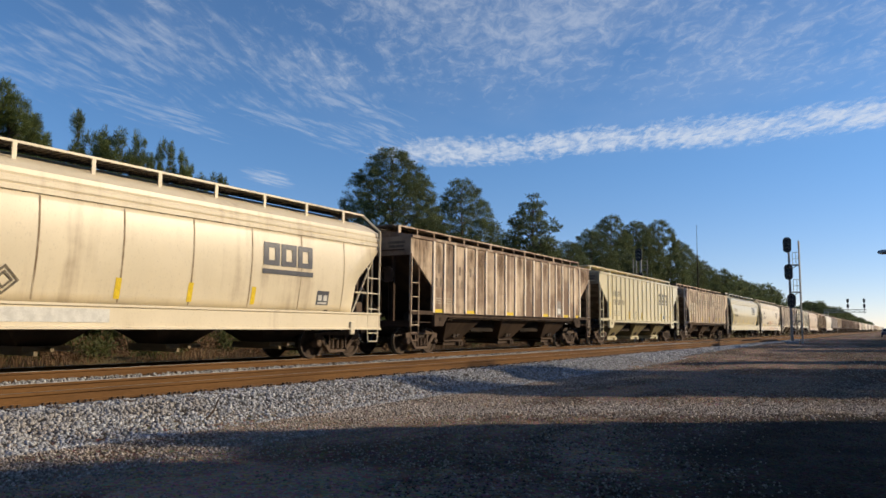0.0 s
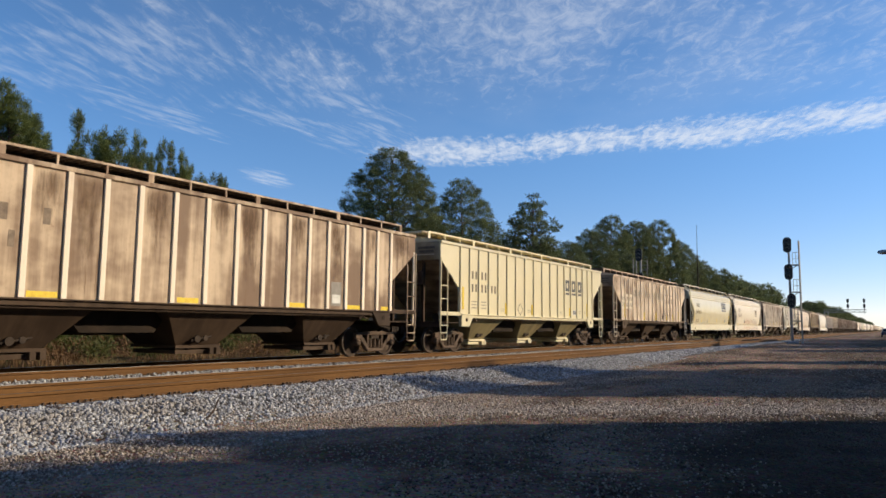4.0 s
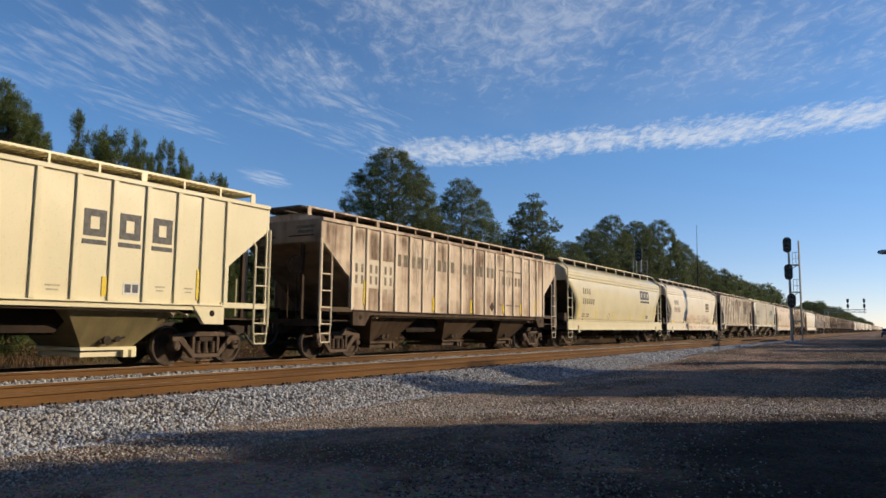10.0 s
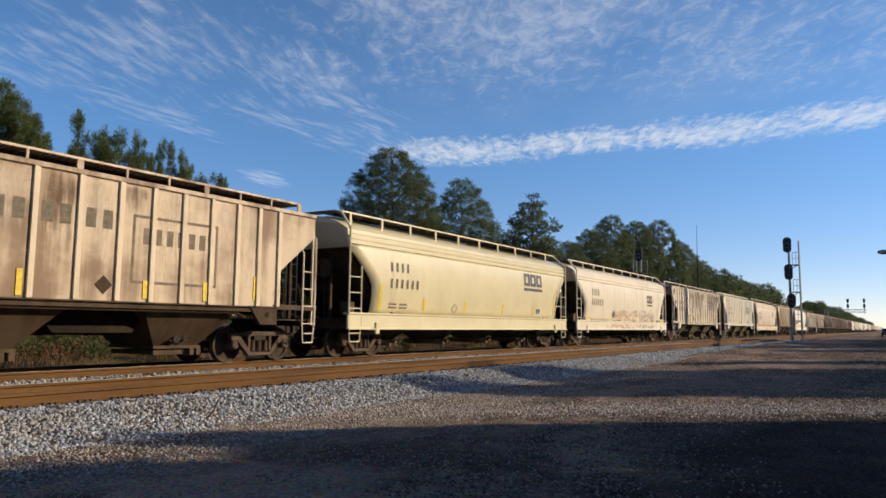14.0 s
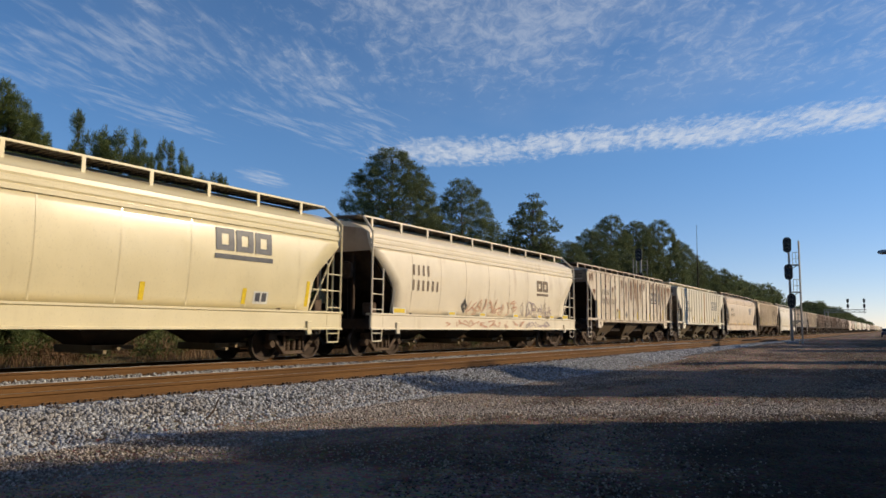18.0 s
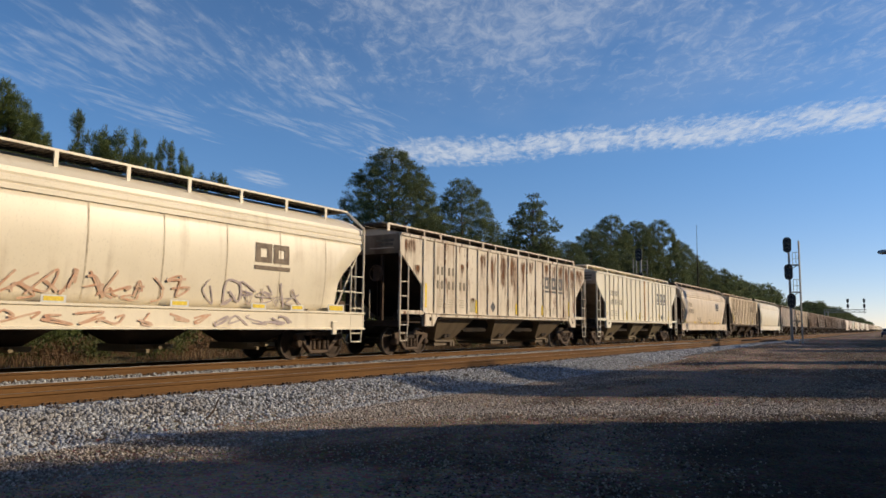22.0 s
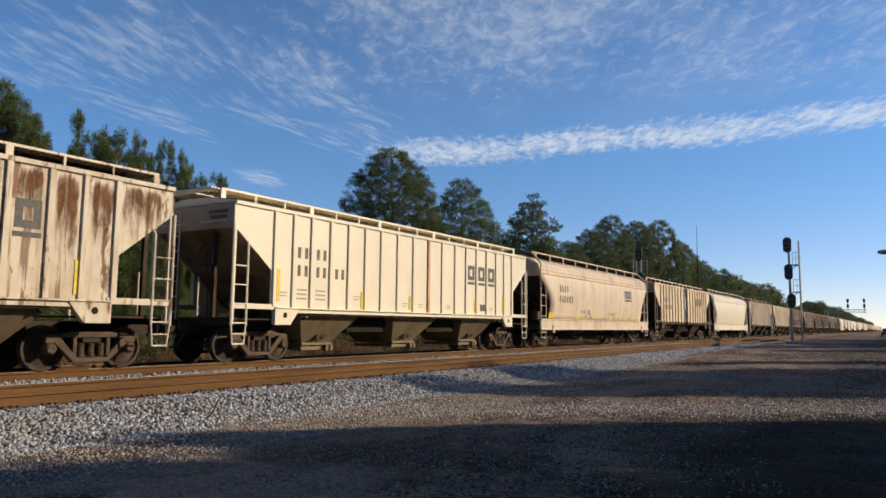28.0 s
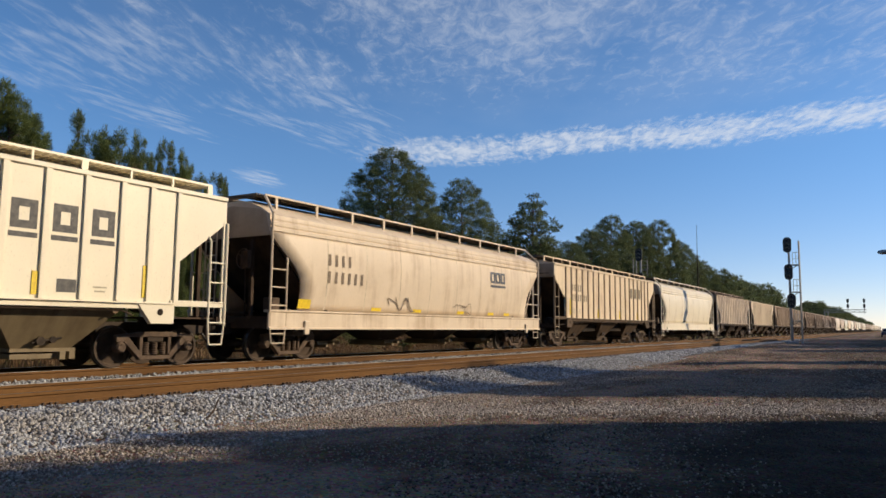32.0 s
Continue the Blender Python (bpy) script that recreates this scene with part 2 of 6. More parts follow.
    beds.operation = "SUBTRACT"
    beds.use_clamp = True
    nt.links.new(bed.outputs[0], beds.inputs[0]), nt.links.new(field.outputs[0], beds.inputs[1])
    col = blend(nt, beds.outputs[0], col, blend(nt, remap(nt, mid, 0.35, 0.65), (0.05, 0.044, 0.04), (0.12, 0.108, 0.098)))
    nt.links.new(col, b.inputs["Base Color"])
    b.inputs["Roughness"].default_value, b.inputs["Specular IOR Level"].default_value = 0.95, 0.08
    bump_into(nt, b, peb.outputs["Distance"], 0.9, 0.04)
    return m


def stone_material(name, lo, hi, brown):
    m, nt, b = nodes_of(name)
    geo = nt.nodes.new("ShaderNodeNewGeometry")
    col = blend(nt, geo.outputs["Random Per Island"], lo, hi)
    big = noise_node(nt, 0.9, 4, 0.6)
    col = blend(nt, remap(nt, big, 0.5, 0.75, 0.7), col, brown)
    fine = noise_node(nt, 60, 3, 0.6)
    col = blend(nt, remap(nt, fine, 0.4, 0.7, 0.4), col, tuple(c * 0.6 for c in lo))
    nt.links.new(col, b.inputs["Base Color"])
    b.inputs["Roughness"].default_value, b.inputs["Specular IOR Level"].default_value = 0.9, 0.15
    return m


def leaf_material(name, dark, light):
    m, nt, b = nodes_of(name)
    geo = nt.nodes.new("ShaderNodeNewGeometry")
    big = noise_node(nt, 0.45, 3, 0.6, rand=True)
    col = blend(nt, geo.outputs["Random Per Island"], dark, light)
    col = blend(nt, remap(nt, big, 0.35, 0.7, 0.6), col, tuple(c * 0.55 for c in dark))
    nt.links.new(col, b.inputs["Base Color"])
    b.inputs["Roughness"].default_value, b.inputs["Specular IOR Level"].default_value = 0.6, 0.2
    thin = nt.nodes.new("ShaderNodeBsdfTranslucent")
    nt.links.new(col, thin.inputs["Color"])
    mixed = nt.nodes.new("ShaderNodeMixShader")
    mixed.inputs[0].default_value = 0.4
    nt.links.new(b.outputs[0], mixed.inputs[1]), nt.links.new(thin.outputs[0], mixed.inputs[2])
    nt.links.new(mixed.outputs[0], nt.nodes["Material Output"].inputs["Surface"])
    return m


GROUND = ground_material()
BALLAST = stone_material("pale_granite_ballast", (0.17, 0.175, 0.185), (0.56, 0.575, 0.6), (0.33, 0.29, 0.25))
# stones of the pad, darkened to go with its painted shade
SHADED_STONES = stone_material("shade_darkened_gravel", (0.04, 0.03, 0.024), (0.125, 0.094, 0.074), (0.1, 0.068, 0.046))
GRAVEL_YARD = stone_material("dull_yard_gravel", (0.16, 0.134, 0.11), (0.43, 0.365, 0.305), (0.27, 0.205, 0.15))
GRAVEL = stone_material("brown_grey_gravel", (0.15, 0.124, 0.108), (0.62, 0.56, 0.5), (0.36, 0.275, 0.2))
BARK = mat("grey_brown_pine_bark", (0.09, 0.062, 0.045), (0.15, 0.11, 0.08), 3, 0.95, 0, 0.6, (1, 1, 0.3), 14)
NEEDLES = leaf_material("pine_needles", (0.066, 0.084, 0.037), (0.21, 0.245, 0.105))
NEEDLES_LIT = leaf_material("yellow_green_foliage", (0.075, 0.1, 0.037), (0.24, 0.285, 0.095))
BRUSH = leaf_material("dry_brown_brush", (0.15, 0.085, 0.045), (0.3, 0.19, 0.1))
BRUSH_GREEN = leaf_material("green_roadside_brush", (0.075, 0.09, 0.03), (0.17, 0.17, 0.06))


# ---- mesh helpers ----
def box(x0, x1, y0, y1, z0, z1):
    v = [(x, y, z) for x in (x0, x1) for y in (y0, y1) for z in (z0, z1)]
    return v, [(0, 1, 3, 2), (4, 6, 7, 5), (0, 4, 5, 1), (2, 3, 7, 6), (0, 2, 6, 4), (1, 5, 7, 3)]


def prism(outline, axis, a, b):
    """An outline of two coordinates drawn out along axis x, y or z from a to b."""
    def at(p, k):
        return {"x": (k, p[0], p[1]), "y": (p[0], k, p[1]), "z": (p[0], p[1], k)}[axis]
    n = len(outline)
    v = [at(p, a) for p in outline] + [at(p, b) for p in outline]
    return v, [tuple(range(n)), tuple(range(2 * n - 1, n - 1, -1))] + [(i, i + n, (i + 1) % n + n, (i + 1) % n) for i in range(n)]


def tube(p, q, r, n=8, r2=None):
    p, q = Vector(p), Vector(q)
    turn = (q - p).to_track_quat("Z", "Y")
    ring = [Vector((math.cos(2 * math.pi * i / n), math.sin(2 * math.pi * i / n), 0)) for i in range(n)]
    v = [tuple(p + turn @ (c * r)) for c in ring] + [tuple(q + turn @ (c * (r if r2 is None else r2))) for c in ring]
    return v, [tuple(range(n - 1, -1, -1)), tuple(range(n, 2 * n))] + [(i, (i + 1) % n, (i + 1) % n + n, i + n) for i in range(n)]


def bent_tube(points, radii, n=5):
    """One tapered round bar through several points."""
    v, f = [], []
    for k, (p, r) in enumerate(zip(points, radii)):
        a, b = Vector(points[max(0, k - 1)]), Vector(points[min(len(points) - 1, k + 1)])
        turn = (b - a).to_track_quat("Z", "Y")
        v += [tuple(Vector(p) + turn @ Vector((r * math.cos(2 * math.pi * i / n), r * math.sin(2 * math.pi * i / n), 0))) for i in range(n)]
    for k in range(len(points) - 1):
        f += [(k * n + i, k * n + (i + 1) % n, (k + 1) * n + (i + 1) % n, (k + 1) * n + i) for i in range(n)]
    return v, f + [tuple(range(n - 1, -1, -1)), tuple(range(len(v) - n, len(v)))]


def lathe(profile, axis, centre, n=20):
    """A closed turned body; profile rows are (along the axis, radius)."""
    v, f, k = [], [], len(profile)
    for i in range(n):
        a = 2 * math.pi * i / n
        for h, r in profile:
            c, s = r * math.cos(a), r * math.sin(a)
            p = {"x": (h, c, s), "y": (c, h, s), "z": (c, s, h)}[axis]
            v.append(tuple(p[j] + centre[j] for j in range(3)))
    for i in range(n):
        for j in range(k - 1):
            a, b = i * k + j, ((i + 1) % n) * k + j
            f.append((a, b, b + 1, a + 1))
    return v, f


def join(*geos):
    v, f = [], []
    for gv, gf in geos:
        o = len(v)
        v += gv
        f += [tuple(i + o for i in q) for q in gf]
    return v, f


MESHES = {}


def mesh_of(name, geo, material, bevel=0.0, smooth=False, key=None):
    if key is not None and (key, material.name) in MESHES:
        return MESHES[key, material.name]
    me = bpy.data.meshes.new(name)
    bm = bmesh.new()
    vs = [bm.verts.new(p) for p in geo[0]]
    for q in geo[1]:
        try:
            bm.faces.new([vs[i] for i in q])
        except ValueError:
            pass
    bmesh.ops.recalc_face_normals(bm, faces=bm.faces)
    if bevel:
        bmesh.ops.bevel(bm, geom=bm.edges[:], offset=bevel, segments=1, affect="EDGES", clamp_overlap=True)
    bm.to_mesh(me)
    bm.free()
    me.materials.append(material)
    if smooth:
        for p in me.polygons:
            p.use_smooth = True
        me.set_sharp_from_angle(angle=radians(40))
    if key is not None:
        MESHES[key, material.name] = me
    return me


def part(name, geo, material, parent, label="", at=None, bevel=0.0, smooth=False, key=None):
    ob = new(name, mesh_of(name, geo, material, bevel, smooth, key))
    ob.parent = parent
    if at is not None:
        ob.matrix_basis = at
    if label:
        tagged(ob, label)
    return ob


def thing(name, label, category, group="", at=None, kind=""):
    ob = new(name)
    ob.empty_display_size = 0.3
    if at is not None:
        ob.matrix_basis = at
    return tagged(ob, label, category, group, kind)


def structure(name, geo, material, label, at=None, smooth=False):
    ob = new(name, mesh_of(name, geo, material, 0, smooth))
    return tagged(ob, label, "", "", "structure")


def raw(name, verts, faces, material, smooth=False):
    me = bpy.data.meshes.new(name)
    me.from_pydata(verts, [], faces)
    me.materials.append(material)
    if smooth:
        me.polygons.foreach_set("use_smooth", [True] * len(me.polygons))
    return me


# ---- ground, ballast and tracks ----
TRAIN_X, NEAR_X = -15.49, -11.19


def ground_z(x, y):
    rise = min(1.0, max(0.0, (y - 18) / 45.0))
    yard = -0.47 + 0.33 * rise * rise * (3 - 2 * rise)
    if x > -8.5:
        z = yard
    elif x > -9.6:
        k = (x + 9.6) / 1.1
        z = yard * k + -0.205 * (1 - k)
    elif x > -17.3:
        z = -0.205
    elif x > -18.6:
        k = (x + 18.6) / 1.3
        z = -0.205 * k + -0.75 * (1 - k)
    elif x > -60:
        z = -0.75 + 0.018 * (-18.6 - x)
    else:
        z = 0.0
    if x > -8.5 and y < 120 and x < 40:
        z += 0.05 * (noise.noise((x * 0.35, y * 0.2, 0.0)) + 0.4 * noise.noise((x * 1.3, y * 1.0, 4.0)))
    return z


def build_ground():
    xs = [-4000, -1500, -500, -200, -100, -60, -45, -35, -28, -23, -20, -18.6, -17.3, -14, -9.6, -9.05] + [-8.5 + 0.5 * i for i in range(28)] + [6, 8, 11, 15, 22, 30, 50, 100, 250, 600, 1500, 4000]
    ys = [-4000, -1000, -300, -100, -50, -30, -20, -12, -6] + [-3 + 0.6 * i for i in range(70)] + [40, 42, 45, 48, 52, 56, 60, 65, 70, 80, 95, 115, 150, 200, 300, 450, 700, 1200, 2200, 4000]
    verts = [(x, y, ground_z(x, y)) for y in ys for x in xs]
    n = len(xs)
    faces = [(j * n + i, j * n + i + 1, (j + 1) * n + i + 1, (j + 1) * n + i) for j in range(len(ys) - 1) for i in range(n - 1)]
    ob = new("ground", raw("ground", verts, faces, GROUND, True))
    tagged(ob, "grey gravel yard beside the railway with dry grass behind", "ground", "", "structure")


build_ground()


def rail_geo(x, y0, y1):
    half = [(0.036, 0.0), (0.037, -0.012), (0.035, -0.04), (0.009, -0.055), (0.009, -0.145), (0.03, -0.16), (0.073, -0.168), (0.076, -0.182)]
    prof = [(x + a, z) for a, z in half] + [(x - a, z) for a, z in reversed(half)]
    return prism(prof, "y", y0, y1)


def build_track(name, xc, label, dark_near=False):
    track = thing(name, label, "track", "", pose(xc, 0, 0), "structure")
    for side in (-0.7175, 0.7175):
        rail = part("rail", rail_geo(side, -80, 1800), RAIL_RUST, track, "rust-brown steel rail")
        part("rail_head", box(side - 0.032, side + 0.032, -80, 1800, 0.0005, 0.004), RAIL_REFLECT_DARK if dark_near and side > 0 else RAIL_TOP, rail, "worn running surface with its reflection in the colour")
    tie_geo = box(-1.3, 1.3, -0.11, 0.11, -0.36, -0.186)
    spikes = [box(x - 0.02, x + 0.02, dy - 0.016, dy + 0.016, -0.18, -0.148) for x in (-0.81, -0.625, 0.625, 0.81) for dy in (-0.055, 0.055)]
    clips = [box(x - 0.015, x + 0.015, 0.13, 0.17, -0.2, -0.15) for x in (-0.8, -0.635, 0.635, 0.8)]
    plate = join(box(-0.86, -0.58, -0.09, 0.09, -0.187, -0.178), box(0.58, 0.86, -0.09, 0.09, -0.187, -0.178), *spikes, *clips)
    for i in range(170):
        tie = part("tie", tie_geo, TIE, track, at=pose(0, -8 + 0.53 * i, 0, 0, 0, random.uniform(-1, 1)), bevel=0.012, key="tie")
        part("tie_plate", plate, STEEL_BROWN, tie, key="tie_plate")


build_track("track_near", NEAR_X, "empty railway track with rust-brown rails on pale ballast", True)
build_track("track_far", TRAIN_X, "railway track under the freight train")


def rocks(name, count, place, size, material, label, category, seed):
    """Loose stones as one joined mesh: squashed, turned octahedra with blunt tops."""
    rng = np.random.default_rng(seed)
    base = np.array([(1, 0, 0.1), (0.25, 1, -0.1), (-1, 0.15, 0.05), (-0.2, -1, 0.12), (0.3, 0.2, 0.8), (-0.35, -0.2, 0.75), (0, 0, -0.8)])
    tri = np.array([(0, 1, 4), (1, 2, 5), (1, 5, 4), (2, 3, 5), (3, 0, 4), (3, 4, 5), (1, 0, 6), (2, 1, 6), (3, 2, 6), (0, 3, 6)])
    q = rng.normal(size=(count, 4))
    q /= np.linalg.norm(q, axis=1)[:, None]
    w, x, y, z = q.T
    rot = np.stack([1 - 2 * (y * y + z * z), 2 * (x * y - z * w), 2 * (x * z + y * w), 2 * (x * y + z * w), 1 - 2 * (x * x + z * z), 2 * (y * z - x * w), 2 * (x * z - y * w), 2 * (y * z + x * w), 1 - 2 * (x * x + y * y)], 1).reshape(count, 3, 3)
    scl = size * rng.uniform(0.55, 1.25, (count, 1, 1)) * rng.uniform(0.7, 1.2, (count, 1, 3))
    pts = np.einsum("nij,nkj->nki", rot, base[None] * scl * rng.uniform(0.85, 1.15, (count, 7, 3)))
    pos = place(rng, count)
    verts = (pts + pos[:, None, :]).reshape(-1, 3)
    faces = (tri[None] + (np.arange(count) * 7)[:, None, None]).reshape(-1, 3)
    me = bpy.data.meshes.new(name)
    me.vertices.add(len(verts)), me.loops.add(faces.size), me.polygons.add(len(faces))
    me.vertices.foreach_set("co", verts.ravel())
    me.loops.foreach_set("vertex_index", faces.ravel())
    me.polygons.foreach_set("loop_start", np.arange(0, faces.size, 3))
    me.update(calc_edges=True)
    me.materials.append(material)
    ob = new(name, me)
    return tagged(ob, label, category, "", "stuff")


def strip(x0, x1, y0, y1, power, lift=0.0, thin=False):
    def place(rng, n):
        x = rng.uniform(x0, x1, n)
        y = y0 + (y1 - y0) * rng.uniform(0, 1, n) ** power
        if thin:
            bare = (np.hypot(x - SHADED_PAD[0], y - SHADED_PAD[1]) < SHADED_PAD[2] * rng.uniform(0.8, 1.05, n)) & (rng.uniform(0, 1, n) < 0.999)
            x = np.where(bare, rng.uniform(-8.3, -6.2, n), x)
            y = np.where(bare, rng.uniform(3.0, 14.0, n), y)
        z = np.array([ground_z(a, b) for a, b in zip(x, y)]) + lift
        return np.stack([x, y, z], 1)
    return place


rocks("ballast_stones", 21000, strip(-10.37, -8.2, 3.2, 34, 1.5), 0.036, BALLAST, "pale grey crushed granite ballast along the near track", "ballast", 1)
rocks("ballast_stones", 6000, strip(-10.3, -8.7, 30, 95, 1.2), 0.06, BALLAST, "pale grey crushed granite ballast along the near track", "ballast", 2)
rocks("ballast_stones", 9000, strip(-14.7, -12.0, 4, 60, 1.4, 0.03), 0.04, BALLAST, "pale grey crushed ballast between the two tracks", "ballast", 3)
rocks("gravel", 13000, strip(-9.1, -6.6, 3.0, 26, 1.3, 0.0), 0.022, GRAVEL, "brown and grey loose gravel at the foot of the ballast", "gravel", 6)
rocks("gravel", 32000, strip(-8.3, 1.0, 3.0, 24, 1.15, 0.0, True), 0.018, GRAVEL_YARD, "brown and grey loose gravel over the yard", "gravel", 4)
def lit_strip_stones(rng, n):
    """Pale stones laid along the sun's azimuth, to brighten the sunlit strip."""
    a = rng.normal(-12.8, 0.65, n)
    b = rng.uniform(-1.0, 13.0, n)
    x, y = 0.622 * a + 0.783 * b, -0.783 * a + 0.622 * b
    return np.stack([x, y, np.array([ground_z(p, q) for p, q in zip(x, y)]) + 0.004], 1)


rocks("gravel", 12000, lit_strip_stones, 0.024, GRAVEL, "pale gravel that brightens the sunlit strip of the yard", "gravel", 8)
rocks("shaded_pad_gravel", 16000, strip(-4.2, 3.5, 5.2, 19, 1.2, -0.004), 0.02, SHADED_STONES, "small stones darkened for the shade on packed earth", "gravel", 7)
rocks("gravel", 9000, strip(-8.9, 1.0, 18, 60, 1.2, 0.0), 0.032, GRAVEL_YARD, "brown and grey loose gravel over the yard", "gravel", 5)


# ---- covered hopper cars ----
# end paints: some soot, plus the shade of the sunless ends
END_SOOT_SHADE = car_paint("sooty_shaded_end_paint", (0.38, 0.3, 0.21), (0.14, 0.1, 0.068), 0.8, 1.25, 0.0, 0.7, 71.0)
END_YELLOW = car_paint("shaded_yellow_end_paint", (0.52, 0.45, 0.29), (0.26, 0.2, 0.12), 0.9, 1.4, 0.0, 0.6, 73.0)
END_BROWN = car_paint("brown_slope_paint", (0.34, 0.25, 0.165), (0.15, 0.1, 0.065), 0.8, 1.3, 0.0, 0.7, 74.0)
END_TAN = car_paint("shaded_tan_end_paint", (0.46, 0.36, 0.25), (0.24, 0.17, 0.11), 0.9, 1.4, 0.0, 0.6, 72.0)


# A car stands on the rails at z = 0, its middle at the origin, its length along y.
def add_wheels_and_trucks(car, reach, far=False):
    """Two trucks and four wheelsets; returns the wheelsets."""
    sets = []
    frame_parts = []
    for sx in (-1, 1):
        x0, x1 = (0.93, 1.08) if sx > 0 else (-1.08, -0.93)
        bits = [prism([(-1.0, 0.57), (-1.0, 0.73), (-0.6, 0.77), (-0.4, 0.8), (0.4, 0.8), (0.6, 0.77), (1.0, 0.73), (1.0, 0.57), (0.76, 0.57), (0.7, 0.68), (-0.7, 0.68), (-0.76, 0.57)], "x", x0, x1)]
        for sy in (-1, 1):
            bits.append(prism([(sy * 0.84, 0.6), (sy * 0.7, 0.69), (sy * 0.34, 0.29), (sy * 0.4, 0.18)], "x", x0, x1))
            bits.append(box(x0 + 0.02, x1 - 0.02, sy * 0.37 - 0.045, sy * 0.37 + 0.045, 0.26, 0.7))
        bits.append(box(x0, x1, -0.42, 0.42, 0.17, 0.26))
        frame_parts.append(join(*bits))
    spring = lathe([(0.28 + 0.02 * i, 0.085 if i % 2 else 0.07) for i in range(15)], "z", (0, 0, 0), 10)
    bolster = join(box(-1.05, 1.05, -0.2, 0.2, 0.58, 0.72), box(-0.4, 0.4, -0.25, 0.25, 0.7, 0.86), box(-0.95, 0.95, -0.62, -0.5, 0.36, 0.5), box(-0.95, 0.95, 0.5, 0.62, 0.36, 0.5))
    for sy in (-1, 1):
        here = pose(0, sy * reach, 0)
        truck = part("truck_bolster", bolster, STEEL_DARK, car, at=here, key="bolster")
        for g, nm in zip(frame_parts, ("a", "b")):
            part("side_frame", g, STEEL_BROWN, truck, "rust-brown cast steel truck side frame", bevel=0.012, key="side_frame" + nm)
        if not far:
            for sx in (-1, 1):
                for oy in (-0.22, 0.0, 0.22):
                    part("spring", spring, STEEL_BROWN, truck, at=pose(sx * 1.0, oy, 0), smooth=True, key="spring")
        for ay in (-0.88, 0.88):
            prof = [(0.79, 0.0), (0.79, 0.12), (0.75, 0.17), (0.72, 0.36), (0.785, 0.395), (0.785, 0.45), (0.69, 0.457), (0.683, 0.485), (0.66, 0.48), (0.652, 0.4), (0.69, 0.36), (0.69, 0.16), (0.652, 0.12), (0.652, 0.0)]
            n = 12 if far else 28
            wheels = join(lathe(prof, "x", (0, 0, 0), n), lathe([(-h, r) for h, r in prof], "x", (0, 0, 0), n), tube((-1.02, 0, 0), (1.02, 0, 0), 0.08, 10))
            ws = part("wheelset", wheels, WHEEL_BROWN, car, "grimy steel wheels on one axle", pose(0, sy * reach + ay, 0.457), smooth=True, key=("wheelset", n))
            rim = [(0.69, 0.458), (0.788, 0.452), (0.79, 0.447), (0.69, 0.452)]
            for sx in (-1, 1):
                part("wheel_tread", lathe([(sx * h, r) for h, r in rim + rim[:1]], "x", (0, 0, 0), n), WHEEL_TREAD, ws, "worn bright tread", smooth=True, key=("tread", sx, n))
                caps = []
                caps.append(lathe([(sx * 0.9, 0.0), (sx * 0.9, 0.12), (sx * 1.08, 0.12), (sx * 1.12, 0.09), (sx * 1.12, 0.0)], "x", (0, 0, 0), 12))
                for k in range(3):
                    a = 2 * math.pi * k / 3
                    caps.append(box(sx * 1.12 - 0.015, sx * 1.12 + 0.015, 0.055 * math.cos(a) - 0.016, 0.055 * math.cos(a) + 0.016, 0.055 * math.sin(a) - 0.016, 0.055 * math.sin(a) + 0.016))
                part("axle_bearing", join(*caps), STEEL_BROWN, ws, key=("bearing", sx))
            sets.append(ws)
    return sets


def add_coupler(car, sy, yend):
    bits = [box(-0.09, 0.09, min(yend, sy * 9.02), max(yend, sy * 9.02), 0.74, 0.94)]
    bits.append(prism([(-0.16, sy * 9.0), (-0.17, sy * 9.17), (-0.03, sy * 9.22), (-0.02, sy * 9.1), (0.13, sy * 9.12), (0.16, sy * 9.0)], "z", 0.69, 0.99))
    part("coupler", join(*bits), STEEL_DARK, car, "dark cast knuckle coupler", key=("coupler", sy, yend))
    part("air_hose", join(tube((0.35, sy * 8.7, 0.75), (0.38, sy * 8.95, 0.45), 0.03), tube((0.38, sy * 8.95, 0.45), (0.36, sy * 9.15, 0.4), 0.03)), BLACK, car, "black rubber air hose", key=("hose", sy))


def add_ladder(car, material, sx, sy, y_out, y_in, z_out, z_in, foot, name="ladder"):
    """Corner ladder: two stiles, rungs as parts, and a hanging step below."""
    x = sx * 1.6
    y0, y1 = sy * y_out, sy * y_in
    lad = part(name, join(tube((x, y0, 0.95), (x, y0, z_out), 0.035, 6), tube((x, y1, 0.95), (x, y1, z_in), 0.03, 6), tube((x, y1, z_in), (x - sx * 0.06, y1 - sy * 0.06, z_in + 0.14), 0.03, 6)), material, car, key=("ladder", sx, sy, y_out, z_out))
    rung = tube((0, y0, 0), (0, y1, 0), 0.02, 6)
    z = 1.02
    while z < z_in - 0.1:
        part("rung", rung, material, lad, at=pose(x, 0, z), key=("rung", sy, y_out))
        z += 0.48
    part("stirrup_step", join(tube((x, y0 * 0.99 + y1 * 0.01, 1.0), (x, y0 * 0.88 + y1 * 0.12, 0.5), 0.022, 6), tube((x, y1, 1.0), (x, y0 * 0.1 + y1 * 0.9, 0.5), 0.022, 6), tube((x, y0 * 0.88 + y1 * 0.12, 0.5), (x, y0 * 0.1 + y1 * 0.9, 0.5), 0.022, 6), tube((x, y0 * 0.93 + y1 * 0.07, 0.75), (x, y0 * 0.06 + y1 * 0.94, 0.75), 0.018, 6)), material, lad, key=("stirrup", sx, sy, y_out))
    return lad


